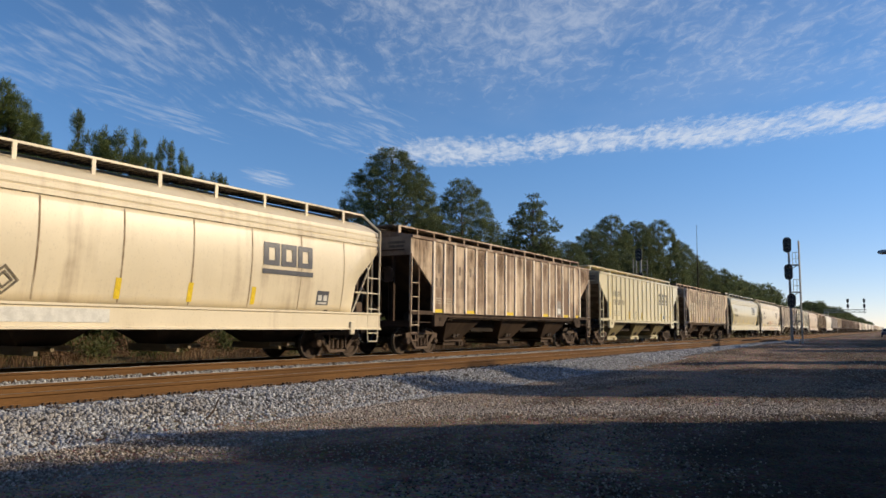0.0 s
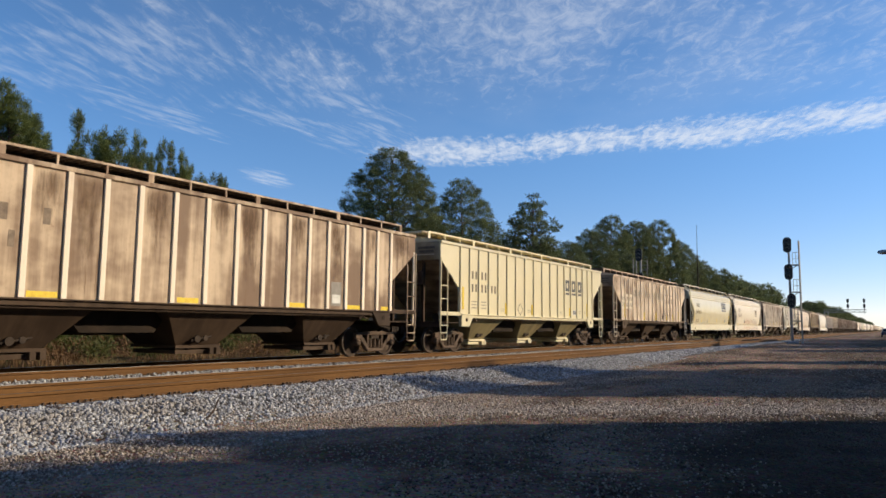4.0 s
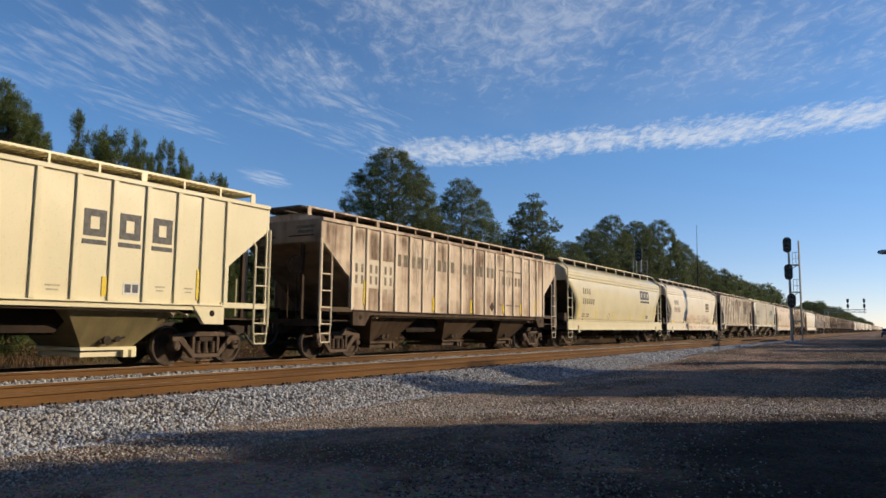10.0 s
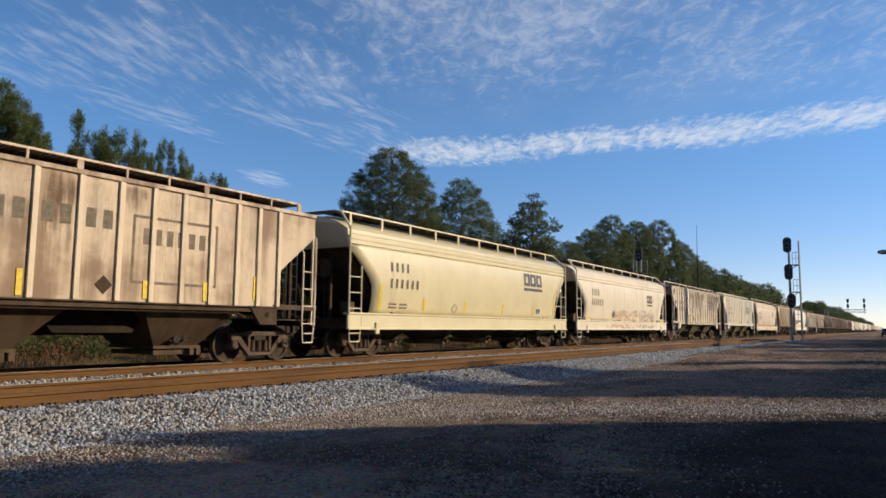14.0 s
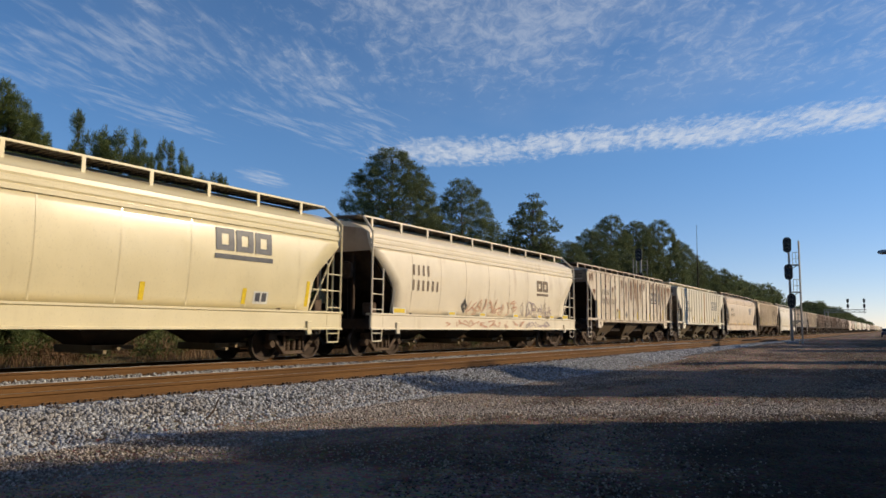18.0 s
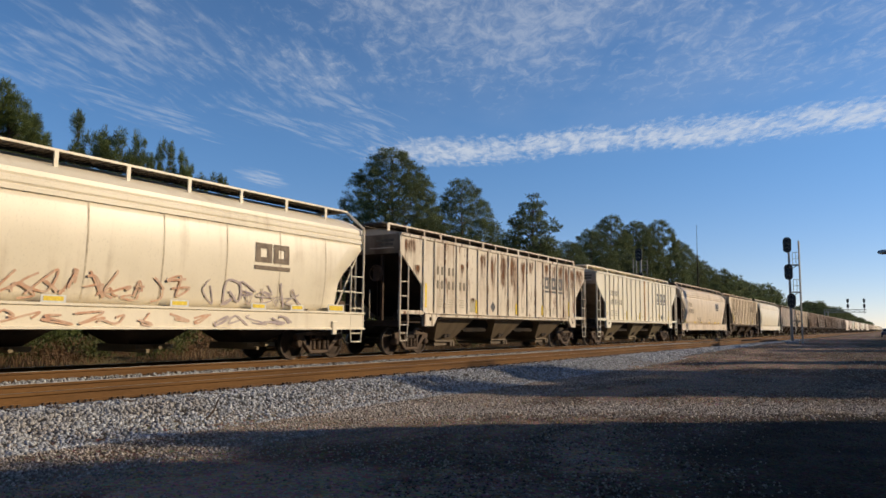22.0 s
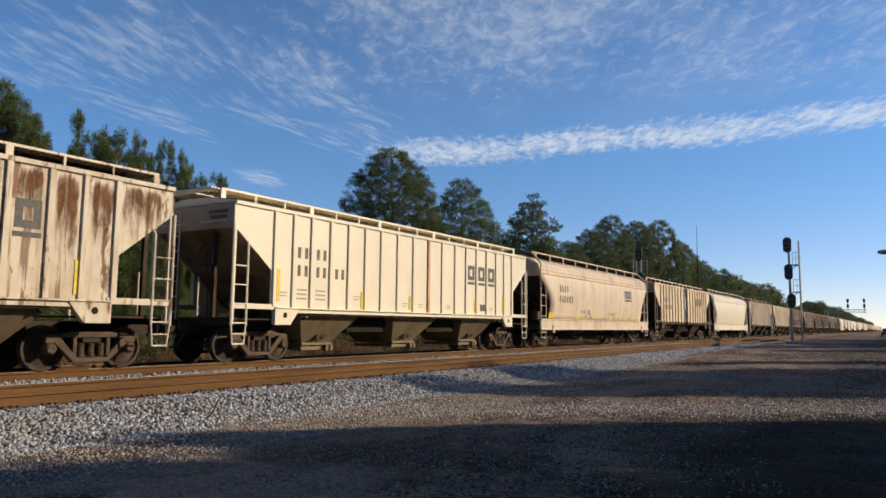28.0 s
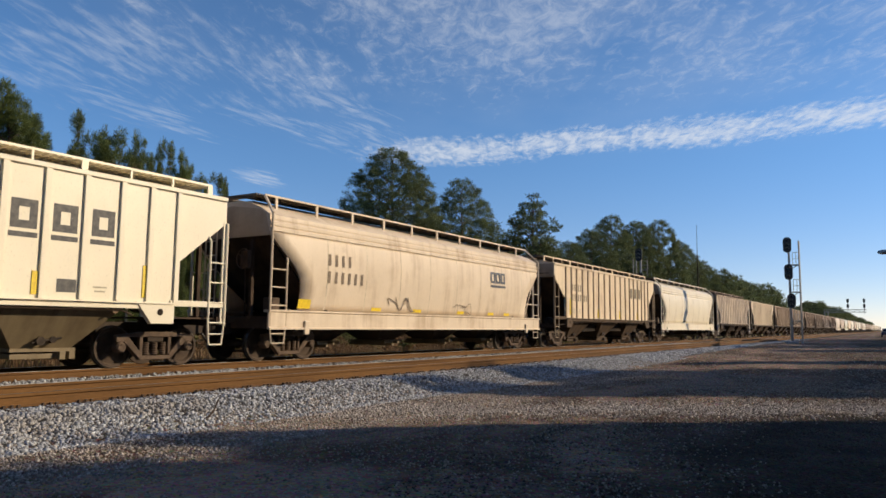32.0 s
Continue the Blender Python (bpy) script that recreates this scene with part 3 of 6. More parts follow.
def add_walkway(car, material, grating, half, posts, z_roof, z, x_in, x_out, post_half=0.045, reach=None):
    """Roof running board: a grating on short posts along both sides, crosswalks at the ends."""
    for sx in (-1, 1):
        bars = [box(sx * x - 0.012, sx * x + 0.012, -half, half, z - 0.045, z) for x in (x_in, x_in * 0.7 + x_out * 0.3, x_in * 0.35 + x_out * 0.65)]
        n = int(half * 2 / 0.16)
        bars += [box(min(sx * x_in, sx * x_out), max(sx * x_in, sx * x_out), -half + 0.16 * i, -half + 0.16 * i + 0.05, z - 0.045, z - 0.012) for i in range(n + 1)]
        bars.append(box(min(sx * x_in, sx * x_out), max(sx * x_in, sx * x_out), -half, half, z - 0.02, z - 0.013))
        wk = part("running_board", join(*bars), grating, car, "steel grating walkway", key=("walk", sx, half, z))
        part("edge_rail", box(sx * x_out - 0.02, sx * x_out + 0.02, -half, half, z - 0.03, z + 0.02), material, wk, key=("edge", sx, half, z))
        for i in range(posts):
            wide = post_half * (1.0 if reach else 2.4 if i % 3 == 0 else 0.8)
            post = box(sx * x_out - 0.02, sx * x_out + 0.02, -wide, wide, z_roof - z, -0.03)
            at = reach[0] + (reach[1] - reach[0]) * i / (posts - 1) if reach else -half + 0.05 + (2 * half - 0.1) * i / (posts - 1)
            part("walkway_post", post, material, wk, at=pose(0, at, z), key=("walk_post", sx, z, z_roof, wide))
    for sy in (-1, 1):
        part("crosswalk", join(*[box(-x_out, x_out, sy * half + 0.1 * k - 0.02, sy * half + 0.1 * k + 0.03, z - 0.045, z - 0.003) for k in (-3, -2, -1, 0)]), grating, car, key=("cross", sy, half, z))


def add_brake_gear(car, material, y_end):
    """Hand brake wheel, its chain rod, a brake cylinder and an end ladder at the near end."""
    y = -y_end - 0.02
    wheel = part("brake_wheel", lathe([(y - 0.02, 0.25), (y - 0.045, 0.27), (y - 0.02, 0.29), (y + 0.005, 0.27), (y - 0.02, 0.25)], "y", (0.62, 0, 2.75), 20), STEEL_BROWN, car, "rusty hand brake wheel", key=("brake_wheel", y_end))
    for i in range(3):
        a = 2 * math.pi * i / 3 + 0.4
        part("spoke", tube((0.62, y - 0.01, 2.75), (0.62 + 0.26 * math.cos(a), y - 0.02, 2.75 + 0.26 * math.sin(a)), 0.014, 5), STEEL_BROWN, wheel, key=("spoke", i, y_end))
    part("brake_housing", box(0.47, 0.77, y, y + 0.14, 2.5, 2.98), STEEL_BROWN, car, bevel=0.02, key=("housing", y_end))
    part("brake_rod", tube((0.62, y + 0.05, 2.5), (0.62, y + 0.1, 1.1), 0.016, 5), STEEL_BROWN, car, key=("brake_rod", y_end))
    part("brake_cylinder", lathe([(-y_end + 1.0, 0.0), (-y_end + 1.0, 0.16), (-y_end + 1.55, 0.16), (-y_end + 1.6, 0.0)], "y", (0.75, 0, 1.32), 12), STEEL_DARK, car, smooth=True, key=("cylinder", y_end))
    lad = part("end_ladder", join(tube((-0.95, y, 1.1), (-0.95, y, 3.9), 0.022, 6), tube((-0.5, y, 1.1), (-0.5, y, 3.9), 0.022, 6)), material, car, key=("end_ladder", y_end))
    for i in range(7):
        part("rung", tube((-0.95, y, 0), (-0.5, y, 0), 0.016, 5), material, lad, at=pose(0, 0, 1.3 + 0.4 * i), key=("end_rung", y_end))


BAYS = 18
RIBS = [-6.92, -6.21, -5.5, -4.69, -3.88, -3.08, -2.27, -1.37, -0.46, 0.46, 1.37, 2.27, 3.08, 3.88, 4.69, 5.5, 6.21, 6.92]


def bay_y(k):
    """Middle of the panel after rib k."""
    return (RIBS[k] + RIBS[k + 1]) / 2


def ribbed_hopper(name, paint, label, trim=None, rib_paint=None, bay_paint=None, ladder_paint=None, gate_paint=None, odd_rib=None, ribs=True, detail=True, walk_paint=None, end_paint=None, slope_paint=None):
    """Three-bay covered hopper with flat ribbed sides."""
    trim = trim or paint
    rib_paint = rib_paint or paint
    bay_paint = bay_paint or trim
    car = thing(name, label, "hopper car", "freight train cars")
    side = [(-8.32, 4.08), (8.32, 4.08), (8.32, 3.45), (7.02, 2.42), (7.02, 1.45), (-7.02, 1.45), (-7.02, 2.42), (-8.32, 3.45)]
    for sx in (-1, 1):
        wall = part("side_wall", prism(side, "x", sx * 1.53, sx * 1.57), paint, car, key=("pside", sx))
        if ribs:
            rib = prism([(1.57 * sx, -0.06), (1.622 * sx, -0.055), (1.622 * sx, 0.055), (1.57 * sx, 0.06)], "z", 1.46, 4.0)
            for k in range(BAYS):
                part("rib", rib, odd_rib[1] if odd_rib and odd_rib[0] == k and sx > 0 else rib_paint, wall, at=pose(0, RIBS[k], 0), key=("rib", sx))
        part("top_chord", box(min(sx * 1.5, sx * 1.62), max(sx * 1.5, sx * 1.62), -8.32, 8.32, 4.0, 4.1), paint, car, bevel=0.012, key=("chord", sx))
        part("side_sill", prism([(sx * 1.42, 1.45), (sx * 1.66, 1.45), (sx * 1.66, 1.42), (sx * 1.6, 1.41), (sx * 1.6, 1.31), (sx * 1.42, 1.31)], "y", -6.84, 6.84), trim, car, key=("psill", sx))
        for sy in (-1, 1):
            part("end_brace", box(min(sx * 1.5, sx * 1.6), max(sx * 1.5, sx * 1.6), min(sy * 6.79, sy * 8.34), max(sy * 6.79, sy * 8.34), 1.38, 1.52), trim, car, bevel=0.01, key=("brace", sx, sy))
            plate = part("jacking_plate", prism([(sy * 6.89, 1.46), (sy * 5.92, 1.46), (sy * 6.30, 0.98), (sy * 6.89, 0.98)], "x", sx * 1.5, sx * 1.63), trim, car, bevel=0.01, key=("jack", sx, sy))
            # black disc painted for the shaded lifting hole
            part("lifting_eye", lathe([(sx * 1.625, 0.0), (sx * 1.636, 0.0), (sx * 1.636, 0.075), (sx * 1.625, 0.075)], "x", (0, sy * 6.52, 1.24), 12), HOOD_SHADE, plate, key=("eye", sx, sy))
            part("corner_post", box(min(sx * 1.52, sx * 1.58), max(sx * 1.52, sx * 1.58), min(sy * 8.24, sy * 8.32), max(sy * 8.24, sy * 8.32), 0.98, 3.5), rib_paint, car, key=("cpost", sx, sy))
            if detail:
                add_ladder(car, ladder_paint or rib_paint, sx, sy, 8.34, 7.86, 3.46, 2.98, 0.52)
    for sy in (-1, 1):
        # end colours below include the shade of the unlit end
        part("end_wall", box(-1.53, 1.53, min(sy * 8.24, sy * 8.29), max(sy * 8.24, sy * 8.29), 3.42, 4.08), end_paint or END_SOOT_SHADE, car, "grimy end wall, darkened for its sunless side", key=("pend", sy))
        part("slope_sheet", prism([(sy * 8.24, 3.44), (sy * 8.24, 3.38), (sy * 5.53, 1.18), (sy * 5.45, 1.24)], "x", -1.5, 1.5), slope_paint or GRIME_SHADE, car, "sloping end sheet dark with grime and painted shade", key=("pslope", sy))
        part("end_sill", join(box(-1.55, 1.55, min(sy * 8.15, sy * 8.34), max(sy * 8.15, sy * 8.34), 0.96, 1.16), box(-1.5, 1.5, min(sy * 6.79, sy * 8.15), max(sy * 6.79, sy * 8.15), 1.1, 1.14)), GRIME_SHADE, car, key=("esill", sy))
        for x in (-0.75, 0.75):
            part("end_post", box(x - 0.05, x + 0.05, min(sy * 8.15, sy * 8.24), max(sy * 8.15, sy * 8.24), 1.14, 3.4), GRIME_SHADE, car, key=("epost", sy, x))
        if detail:
            for i, (p, q) in enumerate((((0.35, sy * 8.36, 1.2), (0.35, sy * 8.36, 2.2)), ((0.3, sy * 8.34, 3.6), (1.3, sy * 8.34, 3.6)), ((-1.3, sy * 8.34, 3.6), (-0.3, sy * 8.34, 3.6)))):
                part("grab_iron", tube(p, q, 0.02, 6), trim, car, key=("grab", sy, i))
    for i, y in enumerate((-4.4, 0.0, 4.4)):
        hop = [(-1.45, y - 1.36, 1.33), (1.45, y - 1.36, 1.33), (1.45, y + 1.36, 1.33), (-1.45, y + 1.36, 1.33), (-0.8, y - 0.6, 0.46), (0.8, y - 0.6, 0.46), (0.8, y + 0.6, 0.46), (-0.8, y + 0.6, 0.46)]
        bay = part("hopper_bay", (hop, [(0, 1, 5, 4), (1, 2, 6, 5), (2, 3, 7, 6), (3, 0, 4, 7), (4, 5, 6, 7), (0, 3, 2, 1)]), bay_paint, car, key=("bay", i))
        if detail:
            part("outlet_gate", join(box(-0.88, 0.88, y - 0.66, y + 0.66, 0.4, 0.47), box(-0.82, 0.82, y - 0.62, y + 0.3, 0.26, 0.36), box(-0.8, 0.95, y + 0.3, y + 0.42, 0.24, 0.4), box(-0.8, 0.95, y + 0.5, y + 0.62, 0.24, 0.4)), gate_paint or bay_paint, bay, key=("gate", i))
            part("gate_crank", join(lathe([(0.82, 0.0), (0.82, 0.09), (1.02, 0.09), (1.02, 0.0)], "x", (0, y - 0.14, 0.62), 10), lathe([(0.82, 0.0), (0.82, 0.07), (1.0, 0.07), (1.0, 0.0)], "x", (0, y + 0.12, 0.64), 10), tube((0.97, y - 0.3, 0.58), (0.97, y + 0.3, 0.68), 0.025, 6)), STEEL_DARK, bay, key=("crank", i))
    for i, y in enumerate((-2.22, 2.22)):
        # hood drawn solid and near black, for the shade between the bays
        part("slope_hood", prism([(y - 1.45, 1.45), (y + 1.45, 1.45), (y + 0.9, 0.78), (y - 0.9, 0.78)], "x", -0.95, 0.95), HOOD_SHADE, car, key=("hood", i))
    roof = [(-1.55, 4.06), (-1.52, 4.1), (-0.95, 4.22), (-0.45, 4.27), (0.45, 4.27), (0.95, 4.22), (1.52, 4.1), (1.55, 4.06)]
    roof_ob = part("roof", prism(roof, "y", -8.29, 8.29), paint, car, key="proof")
    part("hatch_cover", prism([(-0.36, 4.26), (-0.33, 4.4), (0.33, 4.4), (0.36, 4.26)], "y", -7.76, 7.76), paint, roof_ob, key="phatch")
    part("center_sill", box(-0.17, 0.17, -8.75, 8.75, 0.72, 1.02), STEEL_DARK, car, key="csill")
    if detail:
        add_walkway(car, paint, walk_paint or GRATING, 8.29, 16, 4.16, 4.46, 0.06, 1.0, 0.03)
        add_brake_gear(car, trim, 8.34)
        part("air_pipe", bent_tube(((1.5, -5.82, 1.2), (1.52, -5.63, 1.27), (1.52, 5.63, 1.27), (1.5, 5.92, 1.16)), (0.022, 0.022, 0.022, 0.022), 6), GRIME_SHADE, car, "thin pipe under the side sill", key="air_pipe")
        part("brake_reservoir", lathe([(-0.6, 0.0), (-0.55, 0.2), (0.55, 0.2), (0.6, 0.0)], "x", (0, 7.37, 1.45), 12), STEEL_DARK, car, smooth=True, key="reservoir")
        for sy in (-1, 1):
            add_coupler(car, sy, sy * 8.34)
    car["sets"] = 0
    return car, add_wheels_and_trucks(car, 6.86, not detail)


ACF_W = [(1.38, 1.44), (1.6, 1.485), (1.9, 1.535), (2.2, 1.57), (2.5, 1.59), (2.8, 1.595), (3.1, 1.58), (3.35, 1.55), (3.5, 1.525)]
ACF_E = [(1.38, 7.12), (1.9, 7.12), (2.2, 7.16), (2.5, 7.35), (2.8, 7.68), (3.1, 8.02), (3.35, 8.3), (3.5, 8.3)]


def lookup(table, z):
    for (z0, a), (z1, b) in zip(table, table[1:]):
        if z <= z1:
            return a + (b - a) * max(0.0, (z - z0) / (z1 - z0))
    return table[-1][1]


def shell_rows():
    return [1.38, 1.6, 1.75, 1.9, 2.05, 2.2, 2.35, 2.5, 2.65, 2.8, 2.95, 3.1, 3.25, 3.35, 3.5]


def curved_patch(sx, y0, y1, z0, z1, lift=0.006, lean=0.0):
    """A film that follows the curved side of a round-sided hopper; lean shifts the top along the car."""
    n = max(1, int((z1 - z0) / 0.1))
    v = []
    for i in range(n + 1):
        z = z0 + (z1 - z0) * i / n
        x, k = sx * (lookup(ACF_W, z) + lift), lean * i / n
        v += [(x, y0 + k, z), (x, y1 + k, z)]
    return v, [(2 * i, 2 * i + 1, 2 * i + 3, 2 * i + 2) for i in range(n)]


def round_hopper(name, paint, label, roof_paint=None, sill_paint=None, detail=True, seam_paint=None, end_paint=None):
    """Round-sided centre-flow covered hopper with deep side sills."""
    roof_paint, sill_paint = roof_paint or paint, sill_paint or paint
    car = thing(name, label, "hopper car", "freight train cars")
    rows = shell_rows()
    for sx in (-1, 1):
        cols = 24
        v, f = [], []
        for z in rows:
            e, w = lookup(ACF_E, z), lookup(ACF_W, z)
            v += [(sx * w, -e + 2 * e * i / cols, z) for i in range(cols + 1)]
        for j in range(len(rows) - 1):
            for i in range(cols):
                a = j * (cols + 1) + i
                f.append((a, a + 1, a + cols + 2, a + cols + 1))
        shell = part("side_shell", (v, f), paint, car, smooth=True, key=("shell", sx))
        shell.modifiers.new("thickness", "SOLIDIFY").thickness = 0.03
        if detail:
            for k in range(8):
                y = -6.06 + 1.806 * k
                part("weld_seam", curved_patch(sx, y - 0.018, y + 0.018, 1.42, 3.45, 0.005), seam_paint or SEAM_BROWN, shell, key=("seam", sx, k))
        band = [(sx * 1.5, 3.46), (sx * 1.57, 3.48), (sx * 1.57, 3.56), (sx * 1.53, 3.6), (sx * 1.55, 3.64), (sx * 1.55, 3.72), (sx * 1.5, 3.77), (sx * 1.51, 3.82), (sx * 1.5, 3.92), (sx * 1.4, 3.98), (sx * 1.36, 3.9)]
        part("roof_band", prism(band, "y", -8.32, 8.32), paint, car, key=("band", sx))
        part("side_sill", prism([(sx * 1.42, 1.38), (sx * 1.66, 1.38), (sx * 1.66, 1.33), (sx * 1.62, 1.31), (sx * 1.62, 0.92), (sx * 1.67, 0.9), (sx * 1.67, 0.86), (sx * 1.56, 0.86), (sx * 1.56, 1.3), (sx * 1.42, 1.32)], "y", -8.35, 8.35), sill_paint, car, key=("asill", sx))
        for sy in (-1, 1):
            if detail:
                add_ladder(car, sill_paint, sx, sy, 8.3, 7.72, 3.95, 2.72, 0.52)
                part("end_rail_bend", join(tube((sx * 1.6, sy * 8.3, 3.95), (sx * 1.05, sy * 8.1, 4.5), 0.04, 6)), sill_paint, car, key=("bend", sx, sy))
                if sy > 0:
                    part("end_strut", join(tube((sx * 1.42, sy * 7.2, 1.4), (sx * 1.42, sy * 8.2, 3.15), 0.032, 6), tube((sx * 1.42, sy * 8.15, 1.2), (sx * 1.42, sy * 8.15, 3.3), 0.035, 6), tube((sx * 1.42, sy * 7.3, 2.0), (sx * 1.42, sy * 8.15, 2.0), 0.03, 6)), sill_paint, car, "pale tube strut of the end frame", key=("strut", sx, sy))
                part("valve_box", box(min(sx * 0.9, sx * 1.25), max(sx * 0.9, sx * 1.25), sy * 7.75 - 0.16, sy * 7.75 + 0.16, 1.3, 1.72), STEEL_BROWN, car, "rusty brake valve box", bevel=0.03, key=("valve", sx, sy))
                part("tow_bracket", box(min(sx * 1.6, sx * 1.68), max(sx * 1.6, sx * 1.68), sy * 6.95 - 0.1, sy * 6.95 + 0.1, 0.72, 1.1), sill_paint, car, bevel=0.02, key=("tow", sx, sy))
    roof = [(-1.46, 3.9), (-1.4, 3.98), (-1.1, 4.15), (-0.7, 4.3), (-0.35, 4.37), (0.35, 4.37), (0.7, 4.3), (1.1, 4.15), (1.4, 3.98), (1.46, 3.9)]
    roof_ob = part("roof", prism(roof, "y", -8.3, 8.3), roof_paint, car, smooth=True, key="aroof")
    part("hatch_cover", prism([(-0.28, 4.35), (-0.25, 4.46), (0.25, 4.46), (0.28, 4.35)], "y", -7.8, 7.8), roof_paint, roof_ob, key="ahatch")
    for sy in (-1, 1):
        end = [(-1.52, 3.36), (-1.5, 3.9), (-1.1, 4.1), (0, 4.25), (1.1, 4.1), (1.5, 3.9), (1.52, 3.36)]
        # wall, sheet, sill and posts are coloured as seen in shade
        part("end_wall", prism(end, "y", sy * 8.25, sy * 8.31), end_paint or END_SOOT_SHADE, car, "end wall in a colour darkened for shade", key=("aend", sy))
        part("slope_sheet", prism([(sy * 8.28, 3.4), (sy * 8.28, 3.34), (sy * 7.1, 2.15), (sy * 5.4, 0.95), (sy * 5.3, 1.0), (sy * 7.05, 2.22)], "x", -1.45, 1.45), GRIME_SHADE, car, "sloping end sheet dark with soot and painted shade", key=("aslope", sy))
        part("end_sill", join(box(-1.56, 1.56, min(sy * 8.1, sy * 8.35), max(sy * 8.1, sy * 8.35), 0.88, 1.2), box(-1.5, 1.5, min(sy * 7.0, sy * 8.1), max(sy * 7.0, sy * 8.1), 1.08, 1.12)), GRIME_SHADE, car, key=("aesill", sy))
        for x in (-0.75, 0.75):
            part("end_post", box(x - 0.05, x + 0.05, min(sy * 8.15, sy * 8.24), max(sy * 8.15, sy * 8.24), 1.1, 3.4), GRIME_SHADE, car, key=("aepost", sy, x))
    for i, y in enumerate((-5.0, -1.67, 1.67, 5.0)):
        hop = [(-1.4, y - 1.5, 1.36), (1.4, y - 1.5, 1.36), (1.4, y + 1.5, 1.36), (-1.4, y + 1.5, 1.36), (-0.45, y - 0.45, 0.5), (0.45, y - 0.45, 0.5), (0.45, y + 0.45, 0.5), (-0.45, y + 0.45, 0.5)]
        # the bay's colour carries the shade beneath the car
        bay = part("hopper_bay", (hop, [(0, 1, 5, 4), (1, 2, 6, 5), (2, 3, 7, 6), (3, 0, 4, 7), (4, 5, 6, 7), (0, 3, 2, 1)]), BAY_SHADE, car, "grimy hopper outlet, darkened for shade under the car", key=("abay", i))
        if detail:
            part("outlet_gate", join(box(-0.75, 0.75, y - 0.5, y + 0.5, 0.4, 0.5), tube((-0.9, y, 0.44), (0.95, y, 0.44), 0.05, 8), box(-0.9, 1.0, y - 0.4, y - 0.32, 0.32, 0.4)), TRIM_H, bay, "dusty tan outlet gate", key=("agate", i))
    part("stub_sill", box(-0.17, 0.17, -8.75, -6.0, 0.72, 1.02), STEEL_DARK, car, key=("acsill", 0))
    part("stub_sill", box(-0.17, 0.17, 6.0, 8.75, 0.72, 1.02), STEEL_DARK, car, key=("acsill", 1))
    if detail:
        add_walkway(car, paint, GRATING, 8.1, 10, 4.12, 4.52, 0.3, 1.06, 0.045, (-7.68, 7.1))
        add_brake_gear(car, sill_paint, 8.35)
        for sy in (-1, 1):
            add_coupler(car, sy, sy * 8.35)
    return car, add_wheels_and_trucks(car, 7.0, not detail)


def flat_mark(car, bay, dy, z, w, h, material, sx=1, name="marking", label="", lift=0.0):
    """A flat painted or stuck-on bar on the ribbed side, in the panel after rib bay."""
    y = bay_y(bay) + dy
    return part(name, box(min(sx * 1.57, sx * (1.575 + lift)), max(sx * 1.57, sx * (1.575 + lift)), y - w / 2, y + w / 2, z - h / 2, z + h / 2), material, car, label)


def letter_bars(car, cells, z, h, w, material, sx=1, lift=0.0):
    """Illegible characters as plain bars; cells are places along the car."""
    w *= 0.6
    for y in cells:
        part("marking_bar", box(sx * 1.57, sx * (1.575 + lift), y - w / 2, y + w / 2, z - h / 2, z + h / 2), material, car)


def ring_block(y, z, w, h, t, x0, x1):
    """A bold block with an open middle, as a plain logo shape."""
    return join(box(x0, x1, y - w / 2, y - w / 2 + t, z - h / 2, z + h / 2), box(x0, x1, y + w / 2 - t, y + w / 2, z - h / 2, z + h / 2), box(x0, x1, y - w / 2 + t, y + w / 2 - t, z - h / 2, z - h / 2 + t), box(x0, x1, y - w / 2 + t, y + w / 2 - t, z + h / 2 - t, z + h / 2))


def panel_logo(car, bays, z, material):
    """Three bold open blocks, each underlined, one to a panel."""
    for k in bays:
        y = bay_y(k)
        part("logo_block", ring_block(y, z, 0.5, 0.56, 0.15, 1.57, 1.576), material, car)
        part("logo_underline", box(1.57, 1.576, y - 0.27, y + 0.27, z - 0.45, z - 0.35), material, car)


def curved_ring(y, z, w, h, t):
    """A bold open block on the round side."""
    side, mid = (y, y + w), (y + t, y + w - t)
    return join(curved_patch(1, side[0], mid[0], z, z + h, 0.014), curved_patch(1, mid[1], side[1], z, z + h, 0.014), curved_patch(1, *mid, z, z + t * 0.8, 0.014), curved_patch(1, *mid, z + h - t * 0.8, z + h, 0.014))


def curved_logo(car, y, z, w, h, material, blocks=3):
    """Bold open blocks side by side over one bar, on the round side."""
    step = w / 3
    for i in range(blocks):
        part("logo_block", curved_ring(y + step * (i + 0.03), z, step * 0.9, h, step * 0.27), material, car)
    part("logo_underline", curved_patch(1, y, y + w * blocks / 3, z - h * 0.38, z - h * 0.17, 0.014), material, car)


def curved_bars(car, y, z, h, w, gap, count, material):
    for i in range(count):
        part("marking_bar", curved_patch(1, y + i * (w + gap), y + i * (w + gap) + w * 0.48, z, z + h, 0.014), material, car)


SPRAYED = []


def spray_line(car, points, width, material):
    """A sprayed line along the round side and its sill; points are (along the car, height)."""
    v, f = [], []
    SPRAYED.append(1)
    lift = 0.0013 * (len(SPRAYED) % 13)
    for i, (y, z) in enumerate(points):
        a, b = points[max(0, i - 1)], points[min(len(points) - 1, i + 1)]
        dy, dz = b[0] - a[0], b[1] - a[1]
        n = math.hypot(dy, dz) or 1.0
        for s in (-0.5, 0.5):
            yy, zz = y - s * width * dz / n, z + s * width * dy / n
            v.append(((1.672 if 1.3 < zz < 1.4 else lookup(ACF_W, zz) + 0.012 if zz >= 1.4 else 1.626) + lift + 0.0005 * i, yy, zz))
    for i in range(len(points) - 1):
        f.append((2 * i, 2 * i + 1, 2 * i + 3, 2 * i + 2))
    part("spray_line", (v, f), material, car)


